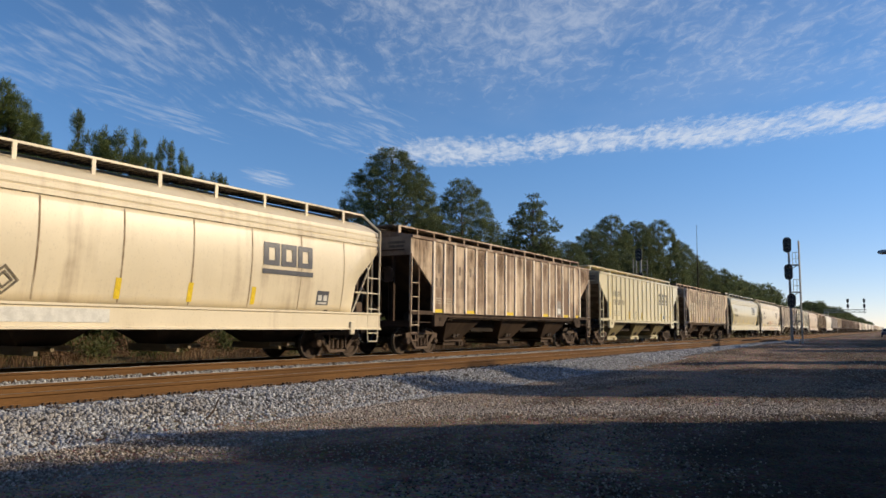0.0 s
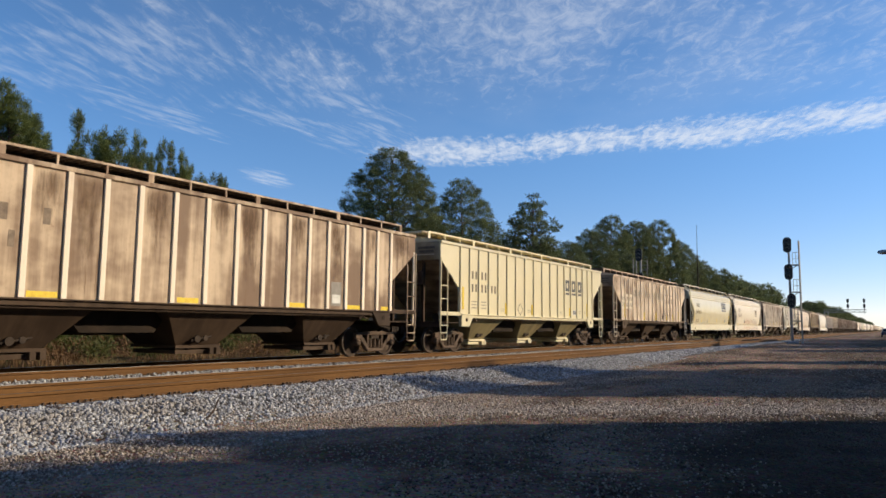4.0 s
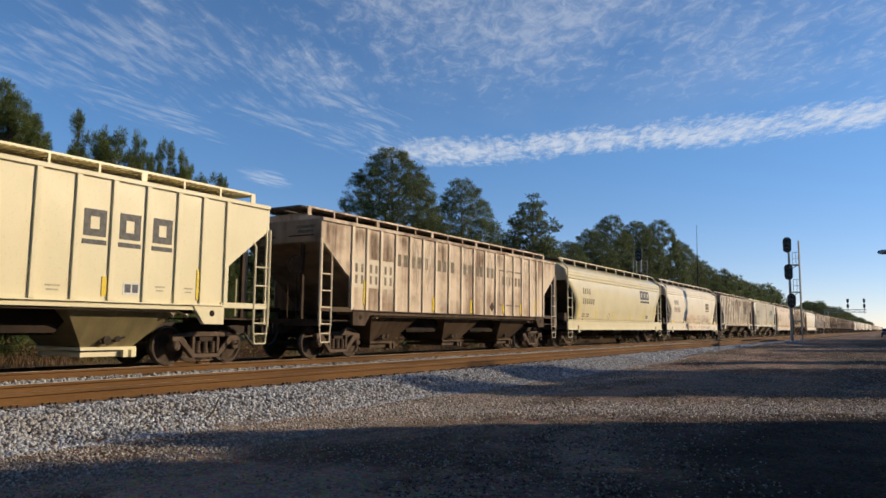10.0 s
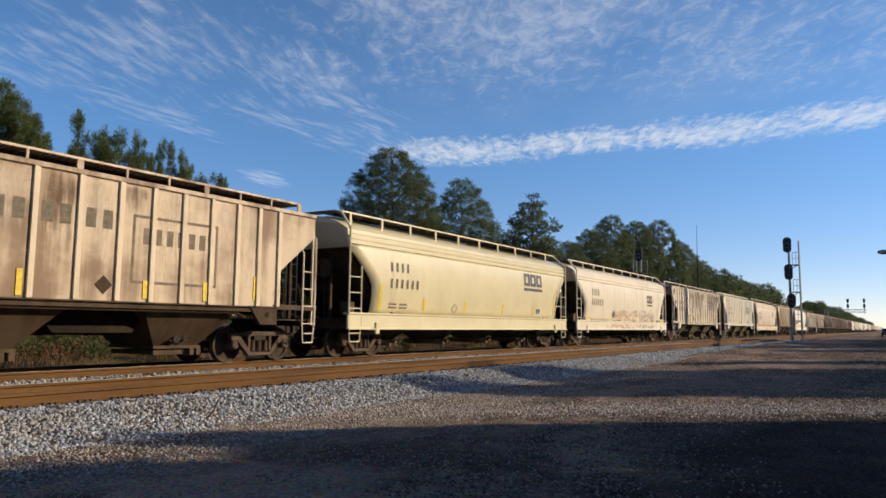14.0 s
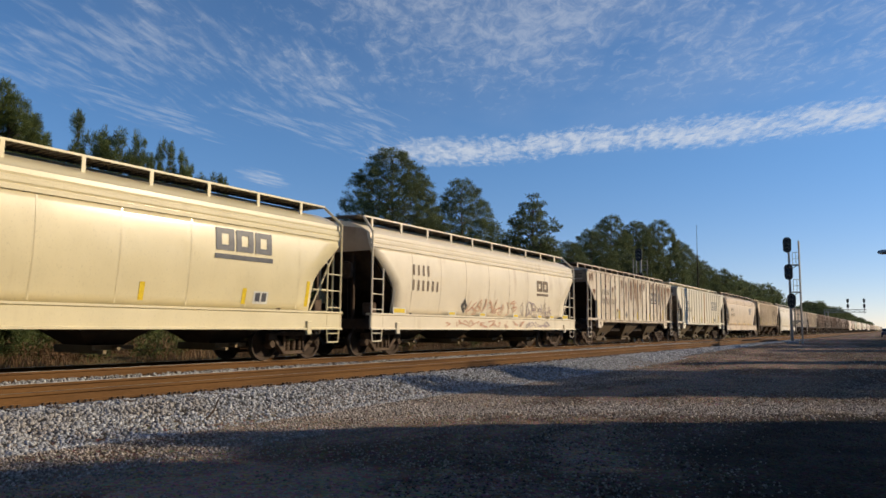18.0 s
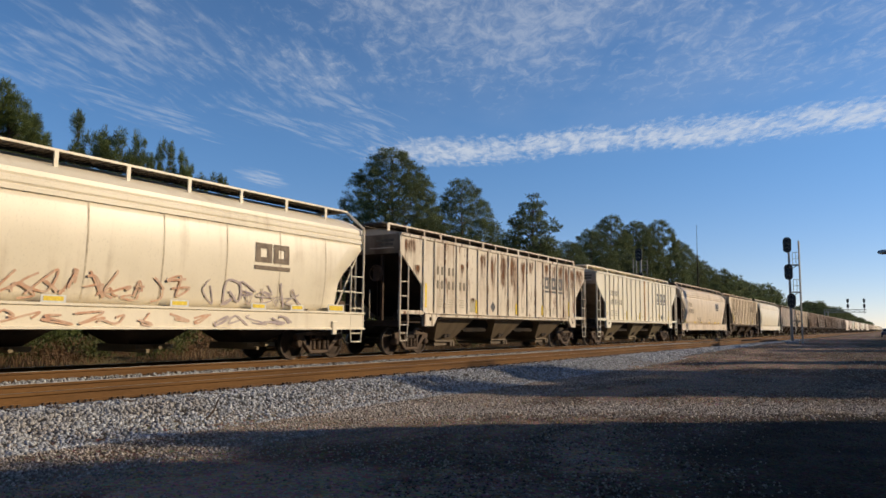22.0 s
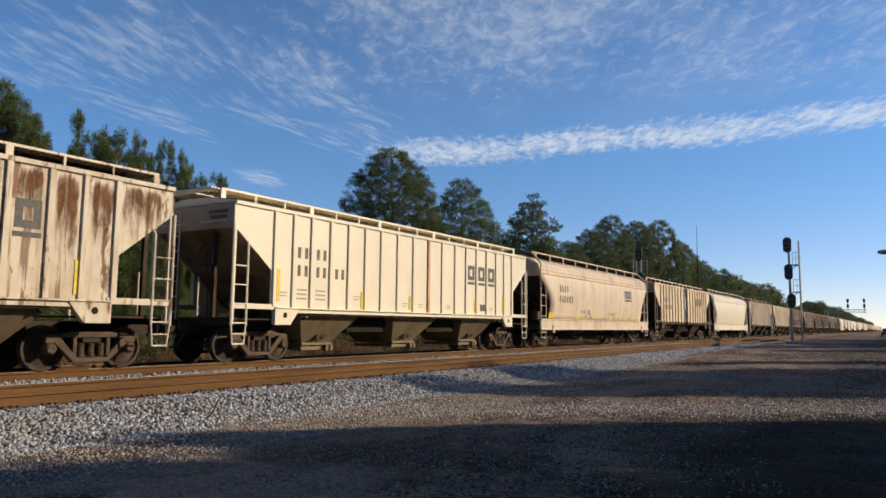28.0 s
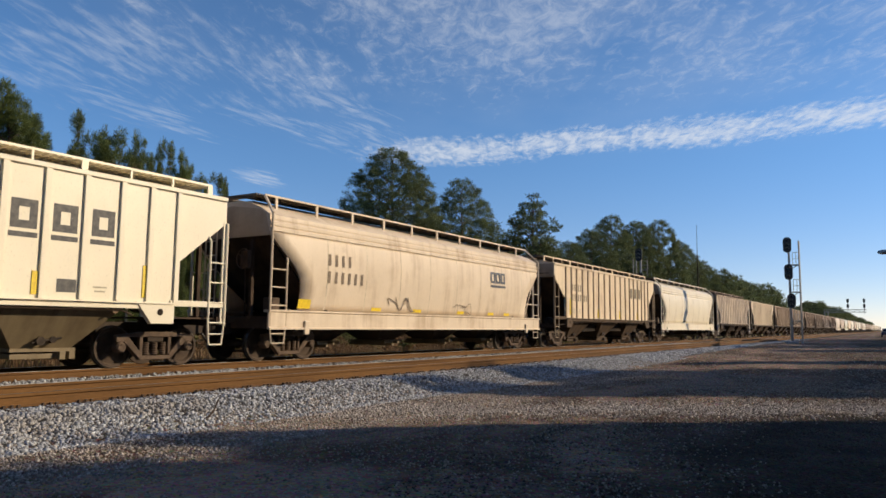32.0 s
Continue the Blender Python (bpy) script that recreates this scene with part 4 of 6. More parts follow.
def scribble(car, y0, y1, z0, z1, letters, seed, width, material):
    """Sprayed scrawl that fills a strip of the side: one smooth random stroke to each cell."""
    r = random.Random(seed)
    cell = (y1 - y0) / letters
    for k in range(letters):
        n = r.choice((4, 5, 6))
        knots = [Vector((y0 + cell * (k + r.uniform(-0.15, 1.15)), r.uniform(z0, z1))) for _ in range(n)]
        knots = [knots[0]] + knots + [knots[-1]]
        pts = []
        for i in range(1, n):
            p0, p1, p2, p3 = knots[i - 1:i + 3]
            for j in range(7):
                t = j / 7.0
                q = 0.5 * (2 * p1 + (p2 - p0) * t + (2 * p0 - 5 * p1 + 4 * p2 - p3) * t * t + (3 * p1 - p0 - 3 * p2 + p3) * t ** 3)
                pts.append((q.x, min(max(q.y, z0 - 0.05), z1 + 0.08)))
        spray_line(car, pts, width * r.uniform(0.45, 0.8), material)


def stencil_lines(car, bays, z, rows, width=0.36):
    """Small faded lines of data on the flat side, too worn to read."""
    for k in bays:
        for i in range(rows):
            flat_mark(car, k, 0.0, z - 0.085 * i, width - 0.07 * (i % 2), 0.032, INK_PALE, name="stencil_line", lift=0.002)


def rust_patch(car, y, z_top, w, h, seed, film=None):
    """A stain on the flat side that runs down in streaks; its edges break up in the film."""
    x = 1.5735 + 0.0007 * (seed % 4)
    v = [(x, y - w / 2, z_top), (x, y + w / 2, z_top), (x, y + w / 2, z_top - h), (x, y - w / 2, z_top - h)]
    part("rust_patch", (v, [(0, 1, 2, 3)]), film or RUST_FILM, car, "streaky brown stain running down the panel")


def outline_diamond(car, y, z, r, material):
    ends = [(y - r, z), (y, z - r), (y + r, z), (y, z + r)]
    inner = [(y + (a - y) * 0.86, z + (b - z) * 0.86) for a, b in ends]
    part("placard_outline", join(*[prism([ends[i], ends[(i + 1) % 4], inner[(i + 1) % 4], inner[i]], "x", 1.57, 1.576) for i in range(4)]), material, car, "thin outlined diamond")


def flat_diamond(car, y, z, r, material):
    part("placard", prism([(y - r, z), (y, z - r), (y + r, z), (y, z + r)], "x", 1.57, 1.577), material, car, "diamond placard holder")


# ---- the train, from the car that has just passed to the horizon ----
# grime darkened further to paint shade on ends and sills
GRIME_SHADE = mat("sooty_shaded_underframe", (0.085, 0.058, 0.042), (0.042, 0.03, 0.023), 1.5, 0.85, 0, 0.2)
CREAM_A = car_paint("cream_paint_warm", (0.68, 0.6, 0.44), (0.38, 0.29, 0.19), 0.98, 1.5, 0.0, 0.42, 1.0)
BROWN_B = car_paint("dirt_brown_weathered_paint", (0.58, 0.455, 0.32), (0.2, 0.132, 0.088), 0.78, 1.16, 0.02, 0.6, 7.0, 0.0, 0.25, 0.05, 2.2)
TRIM_B = car_paint("pale_rib_paint", (0.8, 0.7, 0.56), (0.5, 0.38, 0.26), 1.0, 1.5, 0.0, 0.6, 8.0)
DARK_B = car_paint("very_dark_brown_trim", (0.08, 0.052, 0.034), (0.04, 0.027, 0.019), 0.7, 1.3, 0.0, 0.7, 9.0)
YELLOW_C = car_paint("pale_yellow_paint", (0.71, 0.635, 0.42), (0.52, 0.44, 0.27), 1.12, 1.7, 0.0, 0.34, 13.0, 0.4, 0.5)
SAND_D = car_paint("faded_sand_paint", (0.62, 0.5, 0.37), (0.25, 0.165, 0.11), 0.84, 1.22, 0.03, 0.6, 17.0, 0.0, 0.25, 0.03, 2.2)
# bay yellow: grimy, and darkened further for shade under the car
OLIVE_C = car_paint("grimy_shaded_olive_paint", (0.26, 0.213, 0.107), (0.14, 0.108, 0.058), 0.85, 1.4, 0.0, 0.6, 14.0)
RIB_D = car_paint("pale_sand_rib_paint", (0.7, 0.59, 0.44), (0.38, 0.28, 0.18), 0.95, 1.4, 0.0, 0.6, 19.0)
TRIM_D = car_paint("dark_brown_trim", (0.1, 0.066, 0.042), (0.05, 0.034, 0.022), 0.8, 1.3, 0.0, 0.7, 18.0)
GOLD_E = car_paint("golden_cream_paint", (0.67, 0.59, 0.375), (0.5, 0.41, 0.24), 1.1, 1.7, 0.0, 0.42, 23.0, 0.55, 0.6)
CREAM_F = car_paint("sunlit_cream_paint", (0.73, 0.65, 0.5), (0.47, 0.37, 0.25), 1.02, 1.55, 0.0, 0.42, 29.0)
RUSTY_G = car_paint("rust_streaked_cream_paint", (0.65, 0.575, 0.46), (0.4, 0.29, 0.2), 0.9, 1.4, 0.13, 0.6, 31.0, 0.0, 0.25, 0.11, 2.6)
# bay tan with underside shade mixed into the dusty colour
TRIM_G = car_paint("dusty_shaded_tan_trim", (0.165, 0.122, 0.076), (0.08, 0.057, 0.037), 0.8, 1.4, 0.06, 0.65, 33.0)
CREAM_H = car_paint("clean_cream_paint", (0.75, 0.68, 0.53), (0.58, 0.49, 0.34), 1.2, 1.75, 0.0, 0.42, 37.0)
RUST_RIB = car_paint("orange_rust_stained_paint", (0.5, 0.25, 0.09), (0.7, 0.5, 0.3), 0.9, 1.3, 0.0, 0.6, 52.0)
# tan taken down to include the shade around the bays
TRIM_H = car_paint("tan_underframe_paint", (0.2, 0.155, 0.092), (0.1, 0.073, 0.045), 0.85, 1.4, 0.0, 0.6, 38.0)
TAN_I = car_paint("dusty_tan_paint", (0.64, 0.53, 0.4), (0.42, 0.31, 0.21), 0.92, 1.4, 0.0, 0.5, 41.0)
GREY_K = car_paint("grey_brown_soot_paint", (0.42, 0.31, 0.21), (0.2, 0.13, 0.085), 0.75, 1.25, 0.03, 0.65, 43.0)

TAN_J = car_paint("warm_tan_paint", (0.68, 0.55, 0.38), (0.42, 0.3, 0.19), 0.95, 1.45, 0.03, 0.55, 61.0, 0.0, 0.25, 0.03)
TRIM_J = car_paint("dark_tan_rib_paint", (0.36, 0.27, 0.18), (0.2, 0.14, 0.09), 0.85, 1.4, 0.0, 0.65, 62.0)

PATCH_CREAM = mat("pale_cream_patch_paint", (0.68, 0.6, 0.45), (0.58, 0.49, 0.36), 3, 0.6, 0, 0.05, (1, 1, 0.4), 30, grain=0.3)

MIDDLES = [9.8, 28.2, 46.48, 65.15, 83.3, 101.4, 119.98, 138.42, 156.57, 175.1, 193.4, 211.8, 230.1]
TRAIN = []


def enter(built, k):
    y = MIDDLES[k] if k < len(MIDDLES) else MIDDLES[-1] + 18.35 * (k - len(MIDDLES) + 1)
    built[0].matrix_basis = pose(TRAIN_X, y, 0)
    TRAIN.append((built[0], y, built[1]))
    return built[0]


def yellow_strips(car, cells):
    for k, dy, z, h in cells:
        dy = 0.27 if 0 < k < 15 else max(-0.2, min(0.27, dy))
        flat_mark(car, k, dy, z, 0.11, h, YELLOW, name="reflector_strip", label="yellow reflective strip", lift=0.012)


car_a = enter(round_hopper("covered_hopper", CREAM_A, "warm cream round-sided covered hopper with big dark logo blocks"), 0)
curved_logo(car_a, 3.34, 2.55, 1.9, 0.6, LOGO_BLUE)
for y in (-4.6, -0.75, 1.1, 3.05):
    part("reflector_strip", curved_patch(1, y, y + 0.14, 1.5, 1.95), YELLOW, car_a, "dirty yellow reflective strip")
for r in (0.26, 0.15):
    spray_line(car_a, [(-3.0 - r, 1.78), (-3.0, 1.78 - r), (-3.0 + r, 1.78), (-3.0, 1.78 + r), (-3.0 - r, 1.78)], 0.06, INK_MID)
part("data_label", curved_patch(1, 5.5, 6.0, 1.56, 1.96), LOGO_BLUE, car_a, "dark and white data label")
for y in (5.55, 5.78):
    part("label_square", curved_patch(1, y, y + 0.16, 1.68, 1.84, 0.012), WHITE_FILM, car_a)
part("label_square", curved_patch(1, 5.54, 5.94, 1.59, 1.64, 0.012), WHITE_FILM, car_a)
part("sill_patch", box(1.622, 1.63, -3.2, -0.9, 1.0, 1.28), WHITE_FILM, car_a, "white repainted sill patch")

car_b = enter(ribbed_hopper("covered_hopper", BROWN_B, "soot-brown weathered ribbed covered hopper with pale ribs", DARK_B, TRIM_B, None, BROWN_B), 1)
letter_bars(car_b, [bay_y(k) for k in range(0, 4)], 3.05, 0.32, 0.24, INK_FADED)
letter_bars(car_b, [bay_y(k) + d for k in range(0, 3) for d in (-0.14, 0.17)], 2.55, 0.32, 0.2, INK_FADED)
for k in (0, 3, 7, 11, 14, 16):
    flat_mark(car_b, min(k, 15), 0.0 if k < 16 else 0.9, 1.53, 0.6, 0.12, YELLOW, name="reflector_strip", label="yellow reflective strip")
flat_mark(car_b, 13, 0.0, 1.9, 0.45, 0.7, PATCH_GREY, name="data_panel", label="grey repainted data panel")
flat_mark(car_b, 13, 0.0, 1.75, 0.36, 0.25, WHITE_FILM, name="data_label", lift=0.006)

for y, z, w, h in ((-7.6, 4.0, 1.3, 1.5), (bay_y(0), 3.98, 0.62, 1.6), (bay_y(1), 3.98, 0.62, 0.9), (bay_y(3), 3.98, 0.7, 1.3), (bay_y(4), 3.98, 0.7, 2.3), (bay_y(6), 3.98, 0.8, 1.7), (bay_y(8), 3.98, 0.8, 1.1), (bay_y(9), 3.98, 0.8, 2.2), (bay_y(11), 3.98, 0.7, 1.4), (bay_y(13), 3.98, 0.7, 2.3), (bay_y(15), 3.98, 0.62, 1.5), (7.55, 3.98, 1.2, 1.5)):
    rust_patch(car_b, y, z, w, h, int(abs(y) * 31), GRIME_FILM)

car_c = enter(ribbed_hopper("covered_hopper", YELLOW_C, "clean pale yellow ribbed covered hopper with dark logo blocks", bay_paint=OLIVE_C, gate_paint=YELLOW_C, walk_paint=YELLOW_C, end_paint=END_YELLOW, slope_paint=END_SOOT_SHADE), 2)
for row, z in ((0, 2.98), (1, 2.48)):
    for k in range(1, 4 if row else 3):
        letter_bars(car_c, [bay_y(k) - 0.13, bay_y(k) + 0.15], z, 0.3, 0.2, INK_MID)
panel_logo(car_c, (12, 13, 14), 3.05, INK)
yellow_strips(car_c, [(0, -0.15, 2.05, 0.85), (4, -0.35, 1.75, 0.45), (7, -0.35, 1.75, 0.45), (12, 0.33, 1.75, 0.4), (15, 0.3, 1.9, 0.7)])
for k in (1, 2):
    for z in (1.95, 1.83, 1.71):
        flat_mark(car_c, k, 0, z, 0.4, 0.05, INK_PALE)
flat_mark(car_c, 13, 0.1, 1.72, 0.4, 0.26, WHITE_FILM, name="data_label", label="white and blue data label")
for d in (0.0, 0.18):
    part("label_square", box(1.576, 1.579, bay_y(13) + d - 0.06, bay_y(13) + d + 0.08, 1.64, 1.82), LOGO_BLUE, car_c)
outline_diamond(car_c, bay_y(6), 1.75, 0.27, INK_MID)

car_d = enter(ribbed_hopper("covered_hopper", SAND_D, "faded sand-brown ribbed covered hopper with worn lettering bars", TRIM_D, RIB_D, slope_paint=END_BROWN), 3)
for k in (3, 4, 5, 6, 7, 8, 9, 10):
    for d in (-0.2, 0.17):
        if (k, d) not in ((5, 0.17), (7, 0.17)):
            flat_mark(car_d, k, d, 3.15, 0.22, 0.4, INK_MID, name="marking_bar")
part("logo_frame", ring_block(bay_y(12) + 0.25, 2.6, 2.3, 1.5, 0.06, 1.57, 1.576), INK_FADED, car_d, "faded outlined square emblem")
letter_bars(car_d, [bay_y(12) - 0.55 + 0.3 * i for i in range(6)], 2.9, 0.36, 0.28, INK_FADED)
for k in (0, 1, 2):
    flat_mark(car_d, k, 0, 2.6, 0.6, 0.9, PATCH_CREAM, name="patch", label="pale repainted number patch")
    letter_bars(car_d, [bay_y(k) - 0.14, bay_y(k) + 0.14], 2.75, 0.26, 0.17, INK_FADED, lift=0.006)
    letter_bars(car_d, [bay_y(k) - 0.14, bay_y(k) + 0.14], 2.4, 0.26, 0.17, INK_FADED, lift=0.006)
flat_diamond(car_d, bay_y(10) + 0.15, 1.78, 0.2, DARK_B)
yellow_strips(car_d, [(0, 0.3, 2.0, 0.8), (5, -0.3, 1.75, 0.5), (8, -0.2, 1.75, 0.5), (11, 0.0, 1.72, 0.4), (13, 0.36, 1.75, 0.45), (15, 0.3, 1.9, 0.6)])

for y, z, w, h in ((-7.9, 4.0, 0.7, 1.2), (bay_y(0), 3.98, 0.62, 1.0), (bay_y(1), 3.98, 0.62, 2.4), (bay_y(2), 3.98, 0.75, 2.5), (bay_y(3), 3.98, 0.7, 1.0), (bay_y(6), 3.98, 0.8, 1.4), (bay_y(9), 3.98, 0.8, 2.0), (bay_y(11), 3.98, 0.75, 0.9)):
    rust_patch(car_d, y, z, w, h, int(abs(y) * 31), GRIME_FILM)
for k in (4, 5, 8, 10, 12, 14, 15):
    rust_patch(car_d, bay_y(k), 3.95, 0.72, 2.3, k * 7, PALE_FILM)

car_e = enter(round_hopper("covered_hopper", GOLD_E, "glossy golden cream round-sided covered hopper with dark logo blocks", seam_paint=GOLD_E, end_paint=END_YELLOW), 4)
curved_bars(car_e, -6.2, 2.75, 0.3, 0.22, 0.08, 4, INK_MID)
curved_bars(car_e, -6.2, 2.22, 0.3, 0.22, 0.08, 6, INK_MID)
curved_logo(car_e, 3.65, 2.8, 1.9, 0.55, LOGO_BLUE)
for y, z1 in ((-6.75, 2.3), (-4.2, 1.92), (-1.4, 1.9), (1.7, 1.9), (4.62, 1.9), (6.9, 2.2)):
    part("reflector_strip", curved_patch(1, y, y + 0.13, 1.5, z1), YELLOW, car_e, "yellow reflective strip")
part("data_label", curved_patch(1, 5.0, 5.5, 1.52, 1.84), WHITE_FILM, car_e, "white and blue data label")
for y in (5.06, 5.28):
    part("label_square", curved_patch(1, y, y + 0.16, 1.58, 1.8, 0.012), LOGO_BLUE, car_e)
for z in (1.55, 1.66):
    for y in (-6.2, -5.6):
        part("stencil_line", curved_patch(1, y, y + 0.45, z, z + 0.06), INK_FADED, car_e)
spray_line(car_e, [(-2.3, 1.62), (-2.1, 1.45), (-1.9, 1.62), (-2.1, 1.8), (-2.3, 1.62)], 0.03, INK_MID)

car_f = enter(round_hopper("covered_hopper", CREAM_F, "sunlit cream round-sided covered hopper with faded red graffiti", seam_paint=SEAM_PALE, end_paint=END_TAN), 5)
curved_bars(car_f, -6.05, 2.72, 0.36, 0.22, 0.08, 4, INK_FADED)
curved_bars(car_f, -6.05, 2.2, 0.36, 0.22, 0.08, 6, INK_FADED)
curved_logo(car_f, 3.87, 2.6, 1.9, 0.5, INK_FADED, 2)
for y in (-6.9, -3.6, -1.3, 1.6, 4.0, 5.4, 7.0):
    wide = 0.7 if y in (-6.9, 7.0) else 0.5
    plate = part("reflector_plate", box(1.655, 1.662, y - wide / 2, y + wide / 2, 1.375, 1.585 if wide > 0.6 else 1.53), WHITE_FILM, car_f, "white reflector backing plate")
    part("reflector_strip", box(1.662, 1.666, y - wide / 2 + 0.05, y + wide / 2 - 0.05, 1.41, 1.55 if wide > 0.6 else 1.5), YELLOW, plate, "yellow reflective strip")
rng = random.Random(5)
scribble(car_f, -2.3, 1.9, 1.45, 2.1, 8, 1, 0.07, GRAFFITI_RED)
scribble(car_f, -2.0, 0.6, 1.42, 1.8, 6, 2, 0.055, GRAFFITI_RED)
scribble(car_f, -4.4, 2.6, 0.95, 1.22, 10, 3, 0.07, GRAFFITI_RED)
scribble(car_f, 2.4, 5.7, 1.42, 2.1, 6, 4, 0.075, GRAFFITI_GREY)
scribble(car_f, 2.8, 5.2, 1.45, 1.85, 4, 6, 0.045, GRAFFITI_GREY)
scribble(car_f, 2.6, 5.4, 0.95, 1.22, 5, 5, 0.07, GRAFFITI_GREY)
for r in (0.2, 0.11):
    spray_line(car_f, [(-2.5 - r, 1.75), (-2.5, 1.75 - r * 1.15), (-2.5 + r, 1.75), (-2.5, 1.75 + r * 1.15), (-2.5 - r, 1.75)], 0.07, INK)

car_g = enter(ribbed_hopper("covered_hopper", RUSTY_G, "cream ribbed covered hopper streaked with heavy brown rust", RUSTY_G, RUSTY_G, TRIM_G, end_paint=END_SOOT_SHADE, slope_paint=HOOD_SHADE), 6)
for row, z in ((0, 2.98), (1, 2.48)):
    for k in range(1, 4 if row else 3):
        letter_bars(car_g, [bay_y(k) - 0.13, bay_y(k) + 0.15], z, 0.3, 0.2, INK_MID)
panel_logo(car_g, (12, 13, 14), 3.05, INK)
yellow_strips(car_g, [(0, -0.2, 2.05, 0.85), (4, -0.35, 1.75, 0.5), (8, -0.36, 1.75, 0.45), (11, -0.36, 1.75, 0.45), (15, 0.36, 1.9, 0.7)])
flat_diamond(car_g, bay_y(6), 1.78, 0.22, INK)
flat_mark(car_g, 4, 0.05, 1.78, 0.5, 0.5, INK_PALE, name="data_panel", label="pale data panel")
for y, z, w, h in ((-7.75, 3.95, 0.9, 0.95), (-7.3, 3.1, 0.45, 0.6), (bay_y(3), 3.35, 0.4, 0.6), (bay_y(4), 2.1, 0.42, 0.3), (bay_y(5), 3.9, 0.55, 1.5), (bay_y(6), 3.9, 0.5, 1.8), (bay_y(7), 3.97, 0.68, 2.3),
                   (bay_y(8), 3.98, 0.78, 2.4), (bay_y(9), 3.9, 0.6, 1.9), (bay_y(10), 3.95, 0.5, 0.9), (bay_y(12), 3.95, 0.5, 0.9), (bay_y(13), 3.95, 0.6, 1.4), (bay_y(14), 3.95, 0.6, 1.2), (bay_y(15), 3.97, 0.6, 2.2), (bay_y(16), 3.95, 0.6, 2.0), (7.55, 3.95, 1.2, 1.3)):
    rust_patch(car_g, y, z, w, h, int(abs(y) * 31))

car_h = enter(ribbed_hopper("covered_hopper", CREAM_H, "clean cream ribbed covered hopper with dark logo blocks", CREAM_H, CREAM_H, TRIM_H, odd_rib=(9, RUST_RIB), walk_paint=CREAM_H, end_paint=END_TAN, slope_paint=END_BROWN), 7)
for row, z in ((0, 2.98), (1, 2.48)):
    for k in range(1, 4 if row else 3):
        letter_bars(car_h, [bay_y(k) - 0.13, bay_y(k) + 0.15], z, 0.3, 0.2, INK_MID)
panel_logo(car_h, (12, 13, 14), 3.05, INK)
yellow_strips(car_h, [(0, -0.2, 2.05, 0.85), (4, -0.35, 1.75, 0.5), (7, -0.36, 1.75, 0.45), (12, 0.36, 1.75, 0.45), (15, 0.36, 1.9, 0.7)])
flat_mark(car_h, 13, 0.1, 1.72, 0.4, 0.26, INK, name="data_label", label="dark data label")
for k in (1, 2):
    for z in (1.95, 1.83, 1.71):
        flat_mark(car_h, k, 0, z, 0.4, 0.05, INK_PALE)

car_i = enter(round_hopper("covered_hopper", TAN_I, "dusty tan round-sided covered hopper with small grey graffiti", seam_paint=SEAM_PALE, end_paint=END_TAN), 8)
curved_bars(car_i, -6.05, 2.7, 0.34, 0.22, 0.08, 4, INK_FADED)
curved_bars(car_i, -6.05, 2.2, 0.34, 0.22, 0.08, 6, INK_FADED)
curved_logo(car_i, 3.75, 2.75, 1.3, 0.45, LOGO_BLUE)
for y in (-6.9, -3.6, -1.3, 1.6, 4.0, 5.4):
    part("reflector_strip", curved_patch(1, y - 0.25, y + 0.25, 1.44, 1.55 if y > -6 else 1.7), YELLOW, car_i, "yellow reflective strip")
scribble(car_i, -3.2, -1.4, 1.42, 1.95, 3, 21, 0.045, INK_FADED)
scribble(car_i, 0.9, 2.3, 1.42, 1.85, 3, 22, 0.04, INK_FADED)

car_j = enter(ribbed_hopper("covered_hopper", TAN_J, "tan ribbed covered hopper with dark ribs", TRIM_D, TRIM_J), 9)
letter_bars(car_j, [bay_y(k) + d for k in (1, 2) for d in (-0.13, 0.15)], 3.0, 0.34, 0.2, INK_MID)
letter_bars(car_j, [bay_y(k) + d for k in (1, 2, 3) for d in (-0.13, 0.15)], 2.5, 0.34, 0.2, INK_MID)
letter_bars(car_j, [bay_y(k) for k in (12, 13, 14)], 3.1, 0.6, 0.6, INK_MID)
yellow_strips(car_j, [(0, 0.2, 2.0, 0.8), (5, 0, 1.75, 0.45), (9, 0, 1.75, 0.45), (13, 0, 1.75, 0.45)])
car_k = enter(round_hopper("covered_hopper", CREAM_F, "cream round-sided covered hopper with grey lettering bars"), 10)
car_l = enter(ribbed_hopper("covered_hopper", BROWN_B, "brown weathered ribbed covered hopper", DARK_B, TRIM_B), 11)
car_m = enter(ribbed_hopper("covered_hopper", TAN_J, "tan ribbed covered hopper", TRIM_D, detail=False), 12)
FAR = [(0, GREY_K), (0, BROWN_B), (0, GREY_K), (0, BROWN_B), (0, SAND_D), (0, BROWN_B), (1, TAN_I), (0, SAND_D), (1, GOLD_E), (0, TAN_J), (1, CREAM_F), (0, SAND_D), (1, CREAM_A), (0, CREAM_H), (0, BROWN_B), (1, TAN_I), (1, CREAM_F)]
for k in range(13, 50):
    is_round, paint = FAR[(k - 13) % len(FAR)]
    if is_round:
        enter(round_hopper("covered_hopper", paint, "distant round-sided covered hopper in a long train", detail=False), k)
    else:
        enter(ribbed_hopper("covered_hopper", paint, "distant ribbed covered hopper in a long train", TRIM_D, detail=False, ribs=k < 20), k)
stencil_lines(car_b, (0, 1), 1.98, 3)
stencil_lines(car_c, (4, 7, 11), 1.72, 2, 0.3)
stencil_lines(car_c, (14, 15), 1.8, 2, 0.24)
stencil_lines(car_d, (4, 6), 1.95, 3)
stencil_lines(car_g, (1, 2, 3), 1.95, 4)
stencil_lines(car_g, (9, 13), 1.8, 3, 0.3)
stencil_lines(car_h, (0, 4), 1.85, 2, 0.3)
stencil_lines(car_h, (7, 8, 10, 14), 1.72, 2, 0.3)
